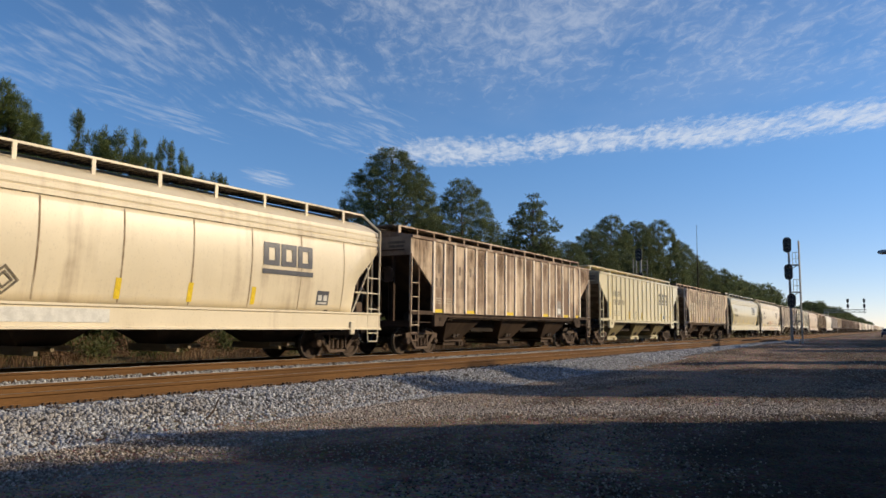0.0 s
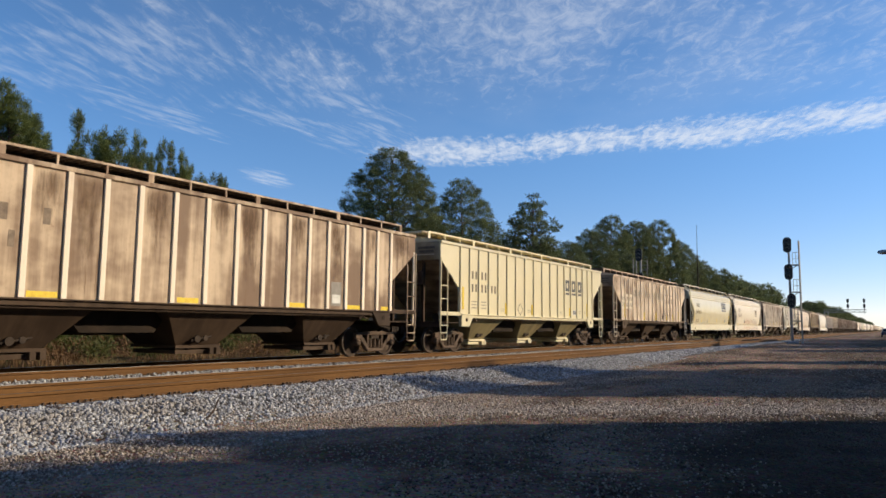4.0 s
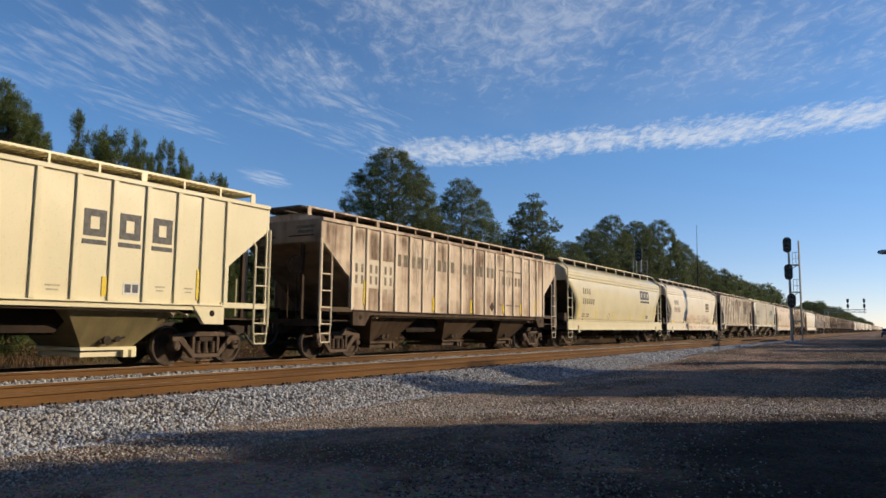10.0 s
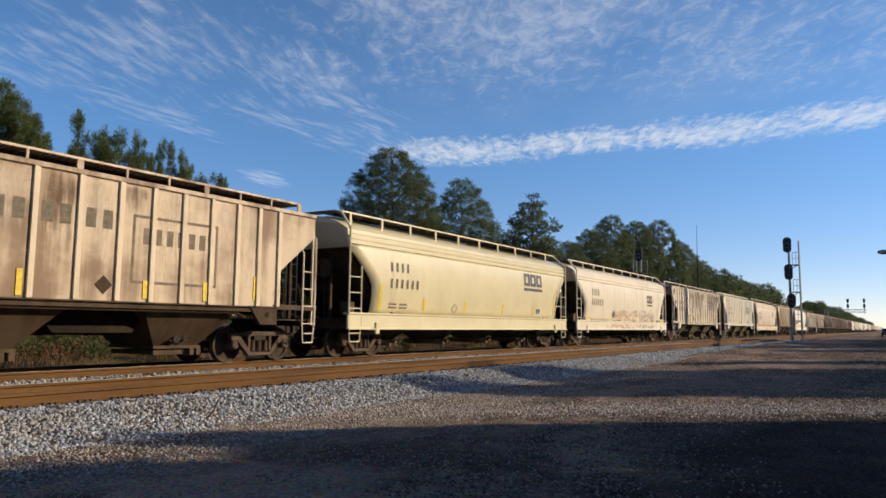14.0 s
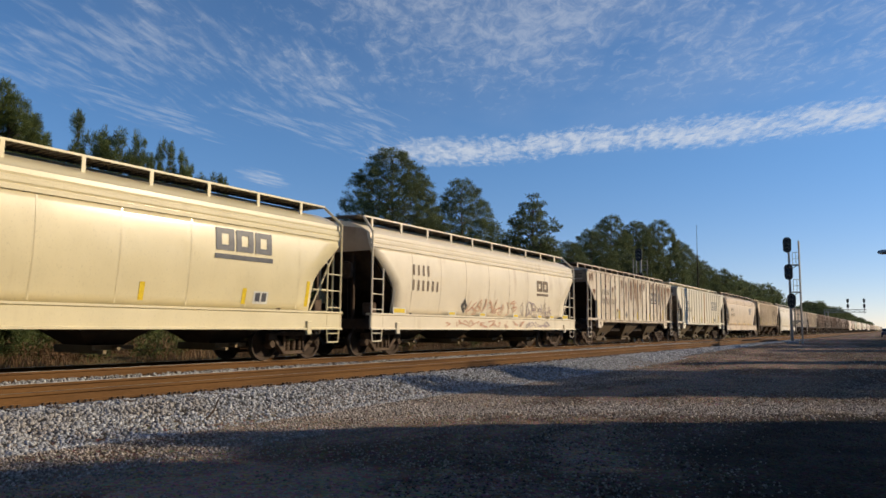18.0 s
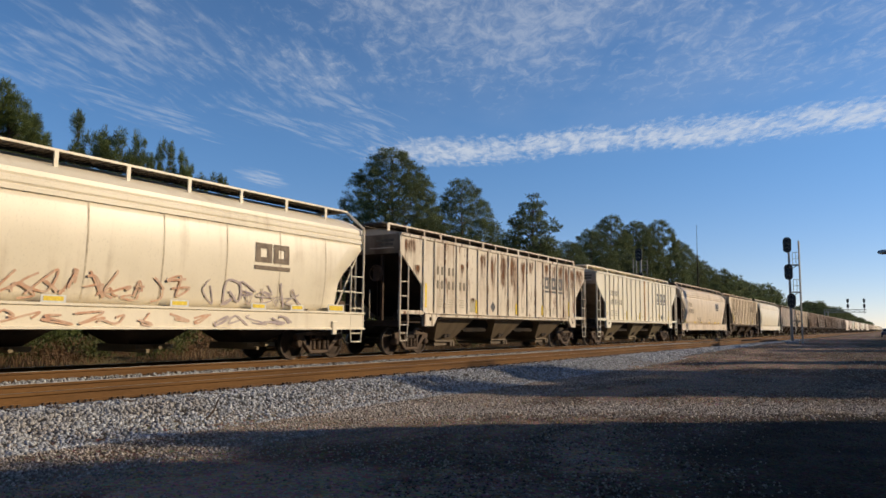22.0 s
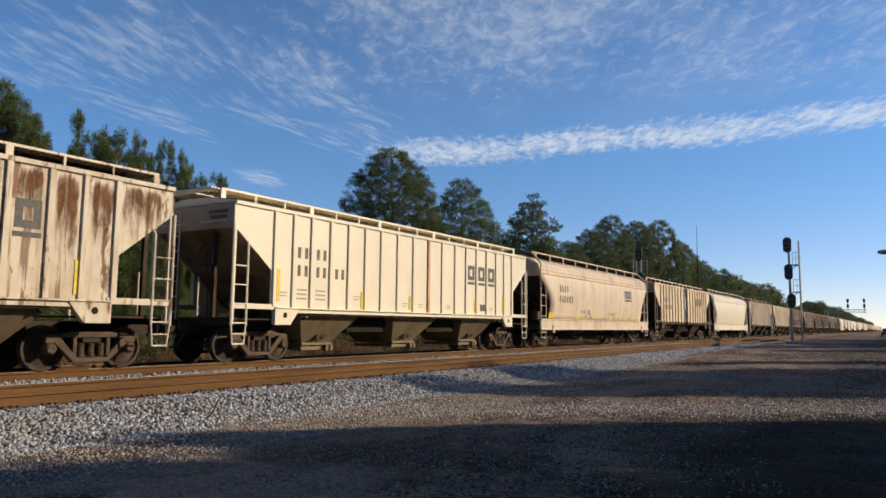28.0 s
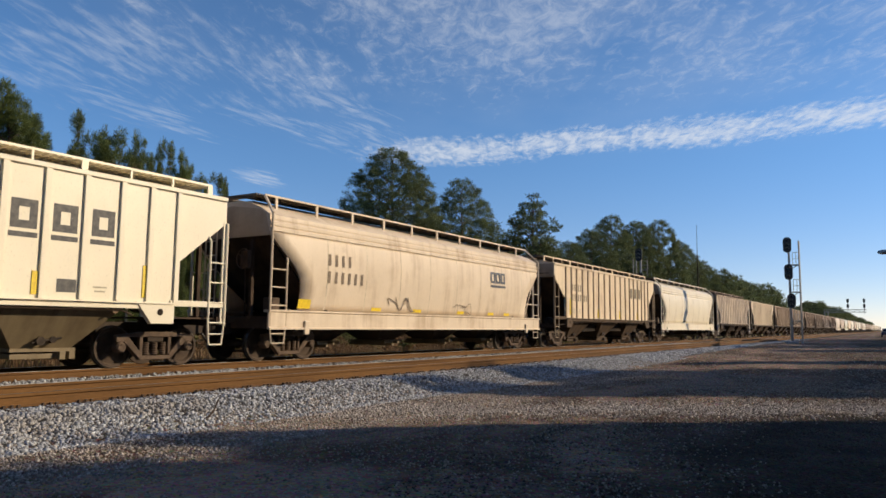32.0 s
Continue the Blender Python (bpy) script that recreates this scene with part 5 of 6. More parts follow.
stencil_lines(car_j, (1, 2), 1.9, 3)


for wagon in (car_b, car_c, car_d, car_g, car_h):
    for i, z in enumerate((3.86, 3.72)):
        part("stencil_line", box(0.55 + 0.06 * i, 1.3 - 0.04 * i, -8.302, -8.296, z - 0.045, z + 0.045), INK_MID, wagon)


# ---- signals and masts ----
def signal_head(mast, x, y, z, h=1.25, w=0.62):
    """Tall oval target with three hooded lenses, facing -y."""
    n = 20
    out = []
    for i in range(n):
        a = 2 * math.pi * i / n
        out.append((x + w / 2 * math.cos(a), z + (h - w) / 2 * (1 if math.sin(a) >= 0 else -1) + w / 2 * math.sin(a)))
    head = part("signal_head", prism(out, "y", y - 0.1, y), BLACK, mast, "black oval signal head")
    part("lamp_case", box(x - 0.17, x + 0.17, y, y + 0.32, z - h * 0.42, z + h * 0.42), BLACK, head, bevel=0.03)
    for k in (-1, 0, 1):
        zc = z + k * 0.34
        part("lens", lathe([(y - 0.11, 0.0), (y - 0.12, 0.09), (y - 0.1, 0.1)], "y", (x, 0, zc), 12), GLASS_DARK, head)
        hood = []
        for i in range(9):
            a = math.pi * (i / 8)
            hood.append((x + 0.13 * math.cos(a), zc + 0.13 * math.sin(a)))
        inner = [(x + (px - x) * 0.9, zc + (pz - zc) * 0.9) for px, pz in reversed(hood)]
        part("hood", prism(hood + inner, "y", y - 0.38, y - 0.1), BLACK, head)


def mast_signal():
    base_z = -0.16
    mast = thing("railway_signal", "tall galvanised signal mast with three black signal heads", "signal", "", pose(-7.15, 62.9, base_z))
    part("foundation", lathe([(-0.3, 0.0), (-0.3, 0.55), (0.18, 0.45), (0.25, 0.0)], "z", (0, 0, 0), 10), BALLAST, mast, "pale concrete foundation")
    part("pole", tube((0, 0, 0.1), (0, 0, 7.6), 0.115, 12, 0.085), ALU, mast, smooth=True)
    for z, x in ((7.85, -0.05), (5.68, -0.02), (3.4, 0.12)):
        signal_head(mast, x, -0.35, z, 1.25 if z > 4 else 1.15)
        part("head_bracket", join(tube((0, 0, z - 0.4), (x, -0.3, z - 0.4), 0.05), tube((0, 0, z + 0.3), (x, -0.3, z + 0.3), 0.05)), ALU, mast)
        plat = part("service_platform", join(box(0.1, 0.75, -0.2, 0.5, z - 1.62, z - 1.55), tube((0.1, 0.1, z - 1.9), (0.68, 0.1, z - 1.58), 0.03, 6)), ALU, mast, "small grating platform")
        for px in (0.2, 0.45, 0.7):
            part("rail_post", tube((px, 0.45, z - 1.55), (px, 0.45, z - 0.55), 0.02, 6), ALU, plat)
        part("hand_rail", join(tube((0.2, 0.45, z - 0.55), (0.7, 0.45, z - 0.55), 0.022, 6), tube((0.2, 0.45, z - 1.05), (0.7, 0.45, z - 1.05), 0.018, 6)), ALU, plat)
    lad = part("ladder", join(tube((0.72, 0.0, -0.1), (0.72, 0.0, 8.2), 0.05, 6), tube((0.72, 0.4, -0.1), (0.72, 0.4, 8.2), 0.05, 6)), ALU, mast, "tall galvanised ladder")
    rung = tube((0.72, 0.0, 0), (0.72, 0.4, 0), 0.015, 5)
    for i in range(26):
        part("rung", rung, ALU, lad, at=pose(0, 0, 0.3 + 0.31 * i), key="mast_rung")


def far_side_signal():
    mast = thing("railway_signal", "black signal head on a galvanised mast behind the train", "signal", "", pose(-19.6, 64.5, -0.75))
    part("foundation", lathe([(-0.2, 0.0), (-0.2, 0.5), (0.2, 0.4), (0.25, 0.0)], "z", (0, 0, 0), 10), BALLAST, mast)
    part("pole", tube((0, 0, 0.1), (0, 0, 8.3), 0.11, 12, 0.09), ALU, mast, smooth=True)
    signal_head(mast, -0.05, -0.35, 8.35, 1.2)
    signal_head(mast, 0.05, -0.35, 6.25, 1.0)
    lad = part("ladder", join(tube((-0.75, 0.2, 0.0), (-0.75, 0.2, 8.1), 0.035, 6), tube((-0.45, 0.2, 0.0), (-0.45, 0.2, 8.1), 0.035, 6)), ALU, mast)
    for i in range(25):
        part("rung", tube((-0.75, 0.2, 0), (-0.45, 0.2, 0), 0.015, 5), ALU, lad, at=pose(0, 0, 0.3 + 0.31 * i), key="mast_rung_far")
    part("cage", join(*[tube((0.0, 0.2, 6.6 + 0.4 * i), (0.55, 0.2, 6.6 + 0.4 * i), 0.025, 6) for i in range(4)], tube((0.55, 0.2, 6.4), (0.55, 0.2, 7.9), 0.025, 6)), ALU, mast)


def signal_bridge():
    br = thing("signal_bridge", "distant galvanised cantilever signal bridge over the tracks", "signal bridge", "", pose(-9.0, 268, -0.2))
    part("column", join(box(-11.6, -11.3, -0.2, 0.2, 0, 7.3), box(-10.6, -10.3, -0.2, 0.2, 0, 7.3)), ALU, br)
    part("truss", join(box(-11.6, 0.6, -0.6, -0.45, 7.6, 7.8), box(-11.6, 0.6, -0.6, -0.45, 6.8, 7.0), *[tube((-11.6 + 1.2 * i, -0.5, 6.9 if i % 2 else 7.7), (-10.4 + 1.2 * i, -0.5, 7.7 if i % 2 else 6.9), 0.06, 5) for i in range(10)]), ALU, br)
    for x in (-4.6, 0.0):
        part("mast", tube((x, -0.5, 6.5), (x, -0.5, 11.2), 0.09, 6), ALU, br)
        for z in (10.6, 8.9):
            part("signal_head", prism([(x - 0.25, z - 0.65), (x + 0.25, z - 0.65), (x + 0.34, z - 0.35), (x + 0.34, z + 0.35), (x + 0.25, z + 0.65), (x - 0.25, z + 0.65), (x - 0.34, z + 0.35), (x - 0.34, z - 0.35)], "y", -0.75, -0.65), BLACK, br)


mast_signal()
far_side_signal()
signal_bridge()
pole = thing("radio_mast", "thin dark radio mast beyond the trees", "mast", "", pose(-30.2, 133.5, -0.5))
part("lower_mast", tube((0, 0, 0), (0, 0, 13), 0.14, 8, 0.1), STEEL_DARK, pole)
part("whip_antenna", tube((0, 0, 13), (0, 0, 20.2), 0.06, 6, 0.03), STEEL_DARK, pole)

lamp = thing("street_lamp", "grey street lamp with a drooping oval head", "street lamp", "", pose(1.6, 46.8, -0.3))
part("pole", tube((0, 0, 0), (0, 0, 5.9), 0.09, 10, 0.06), ALU, lamp)
part("arm", tube((0, 0, 5.8), (-1.6, 0, 5.75), 0.035, 8), ALU, lamp)
part("lamp_head", lathe([(-2.5, 0.0), (-2.45, 0.08), (-2.25, 0.14), (-1.9, 0.13), (-1.6, 0.06), (-1.55, 0.0)], "x", (0.08, 0, 5.66), 14), ALU, lamp, smooth=True)


# ---- a car parked far down the yard ----
car = thing("parked_car", "small dark blue car parked far down the yard", "car", "", pose(-1.75, 150, -0.14))
BLUE = plain("dark_blue_car_paint", (0.03, 0.05, 0.11), 0.3)
part("body", prism([(-2.1, 0.35), (-2.15, 0.8), (-1.2, 0.9), (1.2, 0.92), (2.1, 0.78), (2.1, 0.35)], "x", -0.85, 0.85), BLUE, car, bevel=0.05)
part("cabin", prism([(-1.4, 0.88), (-0.8, 1.42), (0.6, 1.45), (1.3, 0.9)], "x", -0.72, 0.72), BLUE, car, bevel=0.05)
part("windscreen", prism([(-1.36, 0.93), (-0.86, 1.37), (-0.88, 1.39), (-1.39, 0.95)], "x", -0.66, 0.66), GLASS_DARK, car)
for wx in (-0.8, 0.8):
    for wy in (-1.3, 1.3):
        part("wheel", lathe([(-0.1, 0.0), (-0.1, 0.3), (0.1, 0.3), (0.1, 0.0)], "x", (wx, wy, 0.31), 14), BLACK, car)


# ---- trees ----
def crown_mesh(name, seed, height, radius, base, clumps, shape, material, tuft=0.5, blades=34, blade=0.3, upright=0.7, inner=0.15, lobes=0.2, width=0.2):
    """A crown of many needle tufts at the ends of limbs; shape(k) is the relative radius at k of the crown's height."""
    rng = np.random.default_rng(seed)
    cents = []
    while len(cents) < clumps:
        k = rng.uniform(0, 1)
        if rng.uniform(0, 1) > shape(k) ** 1.4 + 0.06:
            continue
        a = rng.uniform(0, 2 * math.pi)
        lobe = 1 + lobes * noise.noise((1.5 * math.cos(a) + seed, 1.5 * math.sin(a), 3.2 * k)) + 0.6 * lobes * noise.noise((4 * math.cos(a) + seed, 4 * math.sin(a), 9 * k))
        rr = shape(k) * radius * lobe * math.sqrt(rng.uniform(inner, 1.0))
        cents.append((rr * math.cos(a), rr * math.sin(a), base + k * (height - base)))
    if upright > 1:
        cents[-4:] = [(0.0, 0.0, height - 0.4 * i) for i in range(4)]
    cents = np.array(cents)
    n = clumps * blades
    own = np.repeat(cents, blades, 0)
    size = np.repeat(rng.uniform(0.6, 1.35, clumps), blades)[:, None]
    d = rng.normal(size=(n, 3))
    d /= np.linalg.norm(d, axis=1)[:, None]
    root = own + d * tuft * size * rng.uniform(0.05, 0.8, (n, 1)) * (1, 1, upright)
    d = d + (0, 0, 0.35 * max(0.5, upright))
    d /= np.linalg.norm(d, axis=1)[:, None]
    side = np.cross(d, rng.normal(size=(n, 3)))
    side /= np.linalg.norm(side, axis=1)[:, None]
    length = blade * size * rng.uniform(0.6, 1.2, (n, 1))
    v = np.stack([root - side * length * width, root + side * length * width, root + d * length], 1).reshape(-1, 3)
    me = bpy.data.meshes.new(name)
    me.vertices.add(n * 3), me.loops.add(n * 3), me.polygons.add(n)
    me.vertices.foreach_set("co", v.ravel())
    me.loops.foreach_set("vertex_index", np.arange(n * 3))
    me.polygons.foreach_set("loop_start", np.arange(0, n * 3, 3))
    me.update(calc_edges=True)
    me.materials.append(material)
    bits = []
    for c in cents[:: max(1, clumps // 60)]:
        at = max(base * 0.8, c[2] - 0.55 * math.hypot(c[0], c[1]) - 0.4)
        mid = (c[0] * 0.55, c[1] * 0.55, at + (c[2] - at) * 0.45)
        bits.append(bent_tube(((0, 0, at), mid, tuple(c)), tuple(r * (0.45 if upright > 1 else 1) for r in (0.085, 0.05, 0.015)), 5))
    return me, join(*bits)


def make_tree(name, seed, height, radius, base, clumps, shape, material, label, trunk=1.0, **kw):
    tree = thing(name, label, "tree", "trees along the railway")
    me, limbs = crown_mesh("crown", seed, height, radius, base, clumps, shape, material, **kw)
    rng = random.Random(seed)
    bits, p, r = [], Vector((0, 0, -0.3)), (0.012 * height + 0.06) * trunk
    for i in range(6):
        q = Vector((rng.uniform(-0.12, 0.12), rng.uniform(-0.12, 0.12), -0.3 + (height * 0.93 + 0.3) * (i + 1) / 6))
        bits.append(tube(p, q, r, 8, r * 0.78))
        p, r = q, r * 0.78
    stem = part("trunk", join(*bits), BARK, tree, smooth=True)
    tagged(part("limb", limbs, BARK, stem), "forked grey-brown limbs", "", "", "stuff")
    crown = new("crown", me)
    crown.parent = tree
    return tree


def loblolly(k):
    return 0.75 + 0.25 * k / 0.25 if k < 0.25 else max(0.15, 1 - ((k - 0.25) / 0.8) ** 2.5)


def pointed(k):
    return 0.12 + 0.88 * (1 - k) ** 0.55


def slender(k):
    return 0.22 + 0.78 * (1 - k) ** 0.8


def bushy(k):
    return max(0.15, math.sin(math.pi * (0.12 + 0.8 * k)) ** 0.5)


PROTO = {
    "broad": make_tree("pine_tree", 3, 18.3, 5.0, 6.6, 1500, loblolly, NEEDLES, "tall broad pine with a rounded airy crown", blades=100, blade=0.17, tuft=0.5, inner=0.2, lobes=0.16, width=0.15),
    "dense": make_tree("pine_tree", 5, 18.3, 5.4, 2.0, 1500, loblolly, NEEDLES, "dense dark green pine with full crown", blades=80, tuft=0.6, blade=0.21, inner=0.4, lobes=0.16, width=0.16),
    "back": make_tree("pine_tree", 6, 18.3, 5.6, 2.0, 600, bushy, NEEDLES, "dense dark green pine in the woods", blades=16, tuft=0.95, blade=0.62, inner=0.5, lobes=0.25, width=0.26),
    "shade": make_tree("oak_tree", 19, 16.0, 5.6, 2.6, 800, bushy, NEEDLES, "unseen leafy tree that shades the gravel yard", blades=20, tuft=0.9, blade=0.8, inner=0.2, lobes=0.15, width=0.3),
    "slim": make_tree("pine_tree", 8, 18.3, 3.8, 4.5, 620, loblolly, NEEDLES, "slender tall pine with a tufted top", blades=40, blade=0.28, tuft=0.5, lobes=0.4),
    "young": make_tree("pine_tree", 11, 12.0, 2.6, 0.5, 165, pointed, NEEDLES_LIT, "young pointed pine with upright shoots", blades=330, tuft=0.37, blade=0.17, upright=1.6, inner=0.15, lobes=0.8, width=0.09, trunk=0.4),
    "young_thin": make_tree("pine_tree", 14, 12.0, 1.7, 1.0, 75, slender, NEEDLES_LIT, "thin young pine with sparse whorls", blades=300, tuft=0.27, blade=0.15, upright=2.0, lobes=0.6, width=0.09, trunk=0.3),
}
PROTO_H = {"back": 18.3, "shade": 16.0, "broad": 18.3, "dense": 18.3, "slim": 18.3, "young": 12.0, "young_thin": 12.0}
PLANTED = []


def plant(kind, x, y, top, wide=1.0, turn=None):
    """A tree of that kind with its top at height top."""
    z = ground_z(x, y)
    s = (top - z) / PROTO_H[kind]
    m = pose(x, y, z - 0.05, 0, 0, random.uniform(0, 360) if turn is None else turn)
    ob = PROTO[kind] if kind not in [p[0] for p in PLANTED] else copy_thing(PROTO[kind], m)
    ob.matrix_basis = m @ Matrix.Diagonal((s * wide, s * wide, s, 1))
    PLANTED.append((kind, x, y))
    return ob


# forest edge behind the train
for kind, x, y, top, wide in (
        ("young", -30, 13.2, 10.5, 1.5), ("young", -30, 14.4, 10.1, 1.1), ("young", -30.5, 15.4, 9.5, 0.9), ("young", -31.5, 11.0, 10.2, 1.5), ("young", -31.0, 13.8, 10.1, 1.0), ("young", -31.0, 14.9, 9.5, 1.0), ("young", -30.5, 12.3, 10.7, 1.2), ("young", -32.0, 16.4, 9.3, 1.0),
        ("young_thin", -36, 20.7, 12.0, 1.1), ("young", -37, 19.4, 10.3, 0.8), ("young", -37, 21.5, 10.5, 0.7),
        ("young", -36, 23.1, 11.3, 1.15), ("young", -36.4, 22.4, 11.3, 0.7), ("young", -36, 24.1, 11.4, 0.7), ("young", -37, 25.2, 10.4, 0.8),
        ("young_thin", -38, 27.9, 12.2, 1.1), ("young", -38.3, 27.3, 11.6, 0.6), ("young_thin", -38, 26.5, 11.2, 1.0), ("young", -38, 28.7, 11.6, 0.6), ("young", -38.4, 29.5, 10.9, 0.6), ("young", -38, 30.3, 10.4, 0.6),
        ("young_thin", -38, 31.8, 10.9, 1.0), ("young_thin", -38.4, 32.6, 10.8, 1.0), ("young", -39, 33.2, 10.2, 0.5),
        ("broad", -40, 53.9, 17.8, 1.03), ("slim", -44, 66.3, 14.0, 1.1), ("dense", -42, 70.1, 17.8, 1.0), ("dense", -46, 88.5, 13.8, 1.0), ("slim", -42, 89.0, 19.2, 1.15), ("dense", -45, 98.0, 14.2, 1.0), ("dense", -46, 78.0, 13.5, 1.0),
        ("broad", -46, 111.3, 15.2, 1.1), ("dense", -46, 122.0, 18.5, 1.1), ("dense", -46, 132.5, 22.4, 1.0), ("broad", -44, 142.0, 22.4, 1.0), ("dense", -42, 151.2, 23.6, 1.0), ("dense", -42, 169.7, 20.8, 1.0), ("dense", -40, 180.0, 17.4, 1.1),
        ("back", -38, 186.0, 15.6, 1.2), ("back", -38, 199.0, 14.8, 1.3), ("back", -38, 213.0, 14.3, 1.3), ("back", -40, 229.0, 14.8, 1.3), ("back", -40, 247.0, 15.5, 1.3), ("back", -40, 268.8, 16.5, 1.3), ("back", -40, 290.0, 15.2, 1.3)):
    plant(kind, x, y, top, wide)
rt = random.Random(77)
for i in range(46):
    y = 30 + 5.4 * i + rt.uniform(-2, 2)
    x = -50 - rt.uniform(0, 14)
    plant("back", x, y, (8.5 + 4.5 * min(1, max(0, (y - 40) / 60))) * rt.uniform(0.8, 1.08), 1.2)
for i in range(52):
    y = 305 * 1.028 ** i
    top = 11.0 if y < 470 else 17.0 if y < 620 else 16.0 if y < 900 else 14.5
    plant("back", -40 - rt.uniform(0, 6), y + rt.uniform(-4, 4), top * rt.uniform(0.85, 1.08), 1.3 + 0.25 * min(4.0, y / 400))
for i in range(17):
    plant("young", -40.0 - rt.uniform(0, 2), 14.5 + 1.1 * i, (10.7 if i < 13 else 10.2) + rt.uniform(-0.6, 0.3), 1.15)
for i in range(14):
    y = 2 + 4.2 * i
    plant(rt.choice(("young", "back")), -42 - rt.uniform(0, 6), y, rt.uniform(5.5, 7.5), 1.5)

for i in range(16):
    plant("back", -46 - rt.uniform(0, 5), 1 + 3.6 * i, rt.uniform(8.5, 11.0), 1.1)

# unseen trees on the camera's side, placed to shade the yard
for kind, x, y, top, wide in (
        ("shade", 22.9, 20.5, 19.0, 0.92), ("shade", 25.5, 13.0, 19.0, 1.0), ("shade", 30.0, 3.0, 18.0, 1.0), ("shade", 18.6, 27.2, 13.9, 0.27), ("broad", 13.9, 37.7, 13.2, 1.1), ("broad", 16.2, 34.3, 14.4, 0.62), ("shade", 11.0, 67.5, 11.5, 0.5), ("shade", 13.0, 60.5, 10.0, 0.45), ("shade", 14.5, 47.5, 11.5, 0.3), ("shade", 14.8, 23.1, 11.0, 0.36),
        ("shade", 26.0, 45.0, 12.5, 0.8), ("shade", 13.1, 92.0, 14.0, 1.0), ("shade", 19.5, 82.8, 14.5, 1.0), ("shade", 20.0, 112.0, 15.0, 1.2), ("shade", 24.0, 150.0, 15.0, 1.4),
        # nearest ones, out of view, keep skylight off the foreground
        ("shade", 7.5, 4.0, 13.0, 0.85), ("shade", 8.0, -6.0, 14.0, 1.0), ("shade", 9.0, 12.6, 12.0, 0.72), ("shade", 14.6, 14.4, 17.0, 0.8), ("shade", 15.0, 3.0, 18.0, 0.9)):
    plant(kind, x, y, top, wide)
# unseen woods behind the camera and on past it, added to block skylight
for i in range(9):
    plant("shade", 12 + 4.5 * (i % 2), 6 - 9 * i + rt.uniform(-2, 2), rt.uniform(13, 17), 1.1)
for i in range(8):
    plant("back", -31 - 5 * (i % 2), 4 - 8 * i, rt.uniform(11, 16), 1.1)


# ---- brush and dry grass behind the tracks ----
def brush_band(name, count, x0, x1, y0, y1, h, material, label, seed):
    rng = np.random.default_rng(seed)
    x = rng.uniform(x0, x1, count)
    y = y0 + (y1 - y0) * rng.uniform(0, 1, count) ** 1.4
    z = np.array([ground_z(a, b) for a, b in zip(x, y)])
    tall = h * rng.uniform(0.35, 1.0, count) * (0.55 + 0.45 * np.sin(y * 0.9 + x) * np.sin(y * 0.23 + 1.0))
    lean = rng.normal(0, 0.25, (count, 2)) * tall[:, None]
    w = 0.012 + 0.014 * tall
    a = rng.uniform(0, math.pi, count)
    dx, dy = np.cos(a) * w, np.sin(a) * w
    v = np.stack([np.stack([x - dx, y - dy, z], 1), np.stack([x + dx, y + dy, z], 1), np.stack([x + lean[:, 0], y + lean[:, 1], z + tall], 1)], 1).reshape(-1, 3)
    me = bpy.data.meshes.new(name)
    me.vertices.add(count * 3), me.loops.add(count * 3), me.polygons.add(count)
    me.vertices.foreach_set("co", v.ravel())
    me.loops.foreach_set("vertex_index", np.arange(count * 3))
    me.polygons.foreach_set("loop_start", np.arange(0, count * 3, 3))
    me.update(calc_edges=True)
    me.materials.append(material)
    return tagged(new(name, me), label, "brush", "", "stuff")


brush_band("dry_grass", 80000, -48, -25, 4, 110, 0.75, BRUSH, "dry reddish-brown grass behind the tracks", 21)


def bushes(name, count, blades, x0, x1, y0, y1, size, material, label, seed):
    """Low shrubs: balls of short twigs and leaves that run into one another."""
    rng = np.random.default_rng(seed)
    x = rng.uniform(x0, x1, count)
    y = y0 + (y1 - y0) * rng.uniform(0, 1, count) ** 1.3
    z = np.array([ground_z(a, b) for a, b in zip(x, y)])
    r = size * rng.uniform(0.45, 1.2, count)
    mid = np.repeat(np.stack([x, y, z + r * 0.55], 1), blades, 0)
    rad = np.repeat(r, blades)[:, None]
    n = count * blades
    d = rng.normal(size=(n, 3))
    d /= np.linalg.norm(d, axis=1)[:, None]
    root = mid + d * rad * rng.uniform(0.2, 0.9, (n, 1)) * (1, 1, 0.7)
    tip = d * 0.5 + rng.normal(size=(n, 3)) * 0.5 + (0, 0, 0.6)
    tip /= np.linalg.norm(tip, axis=1)[:, None]
    side = np.cross(tip, rng.normal(size=(n, 3)))
    side /= np.linalg.norm(side, axis=1)[:, None]
    length = 0.18 * rng.uniform(0.6, 1.3, (n, 1))
    v = np.stack([root - side * length * 0.2, root + side * length * 0.2, root + tip * length], 1).reshape(-1, 3)
    me = bpy.data.meshes.new(name)
    me.vertices.add(n * 3), me.loops.add(n * 3), me.polygons.add(n)
    me.vertices.foreach_set("co", v.ravel())
    me.loops.foreach_set("vertex_index", np.arange(n * 3))
    me.polygons.foreach_set("loop_start", np.arange(0, n * 3, 3))
    me.update(calc_edges=True)
    me.materials.append(material)
    return tagged(new(name, me), label, "brush", "", "stuff")


bushes("dry_brush", 420, 200, -46, -25.5, 5, 110, 0.8, BRUSH, "reddish-brown dry brush behind the tracks", 31)
bushes("green_brush", 340, 200, -48, -26, 5, 110, 0.9, BRUSH_GREEN, "yellow-green weeds and shrubs at the forest edge", 32)

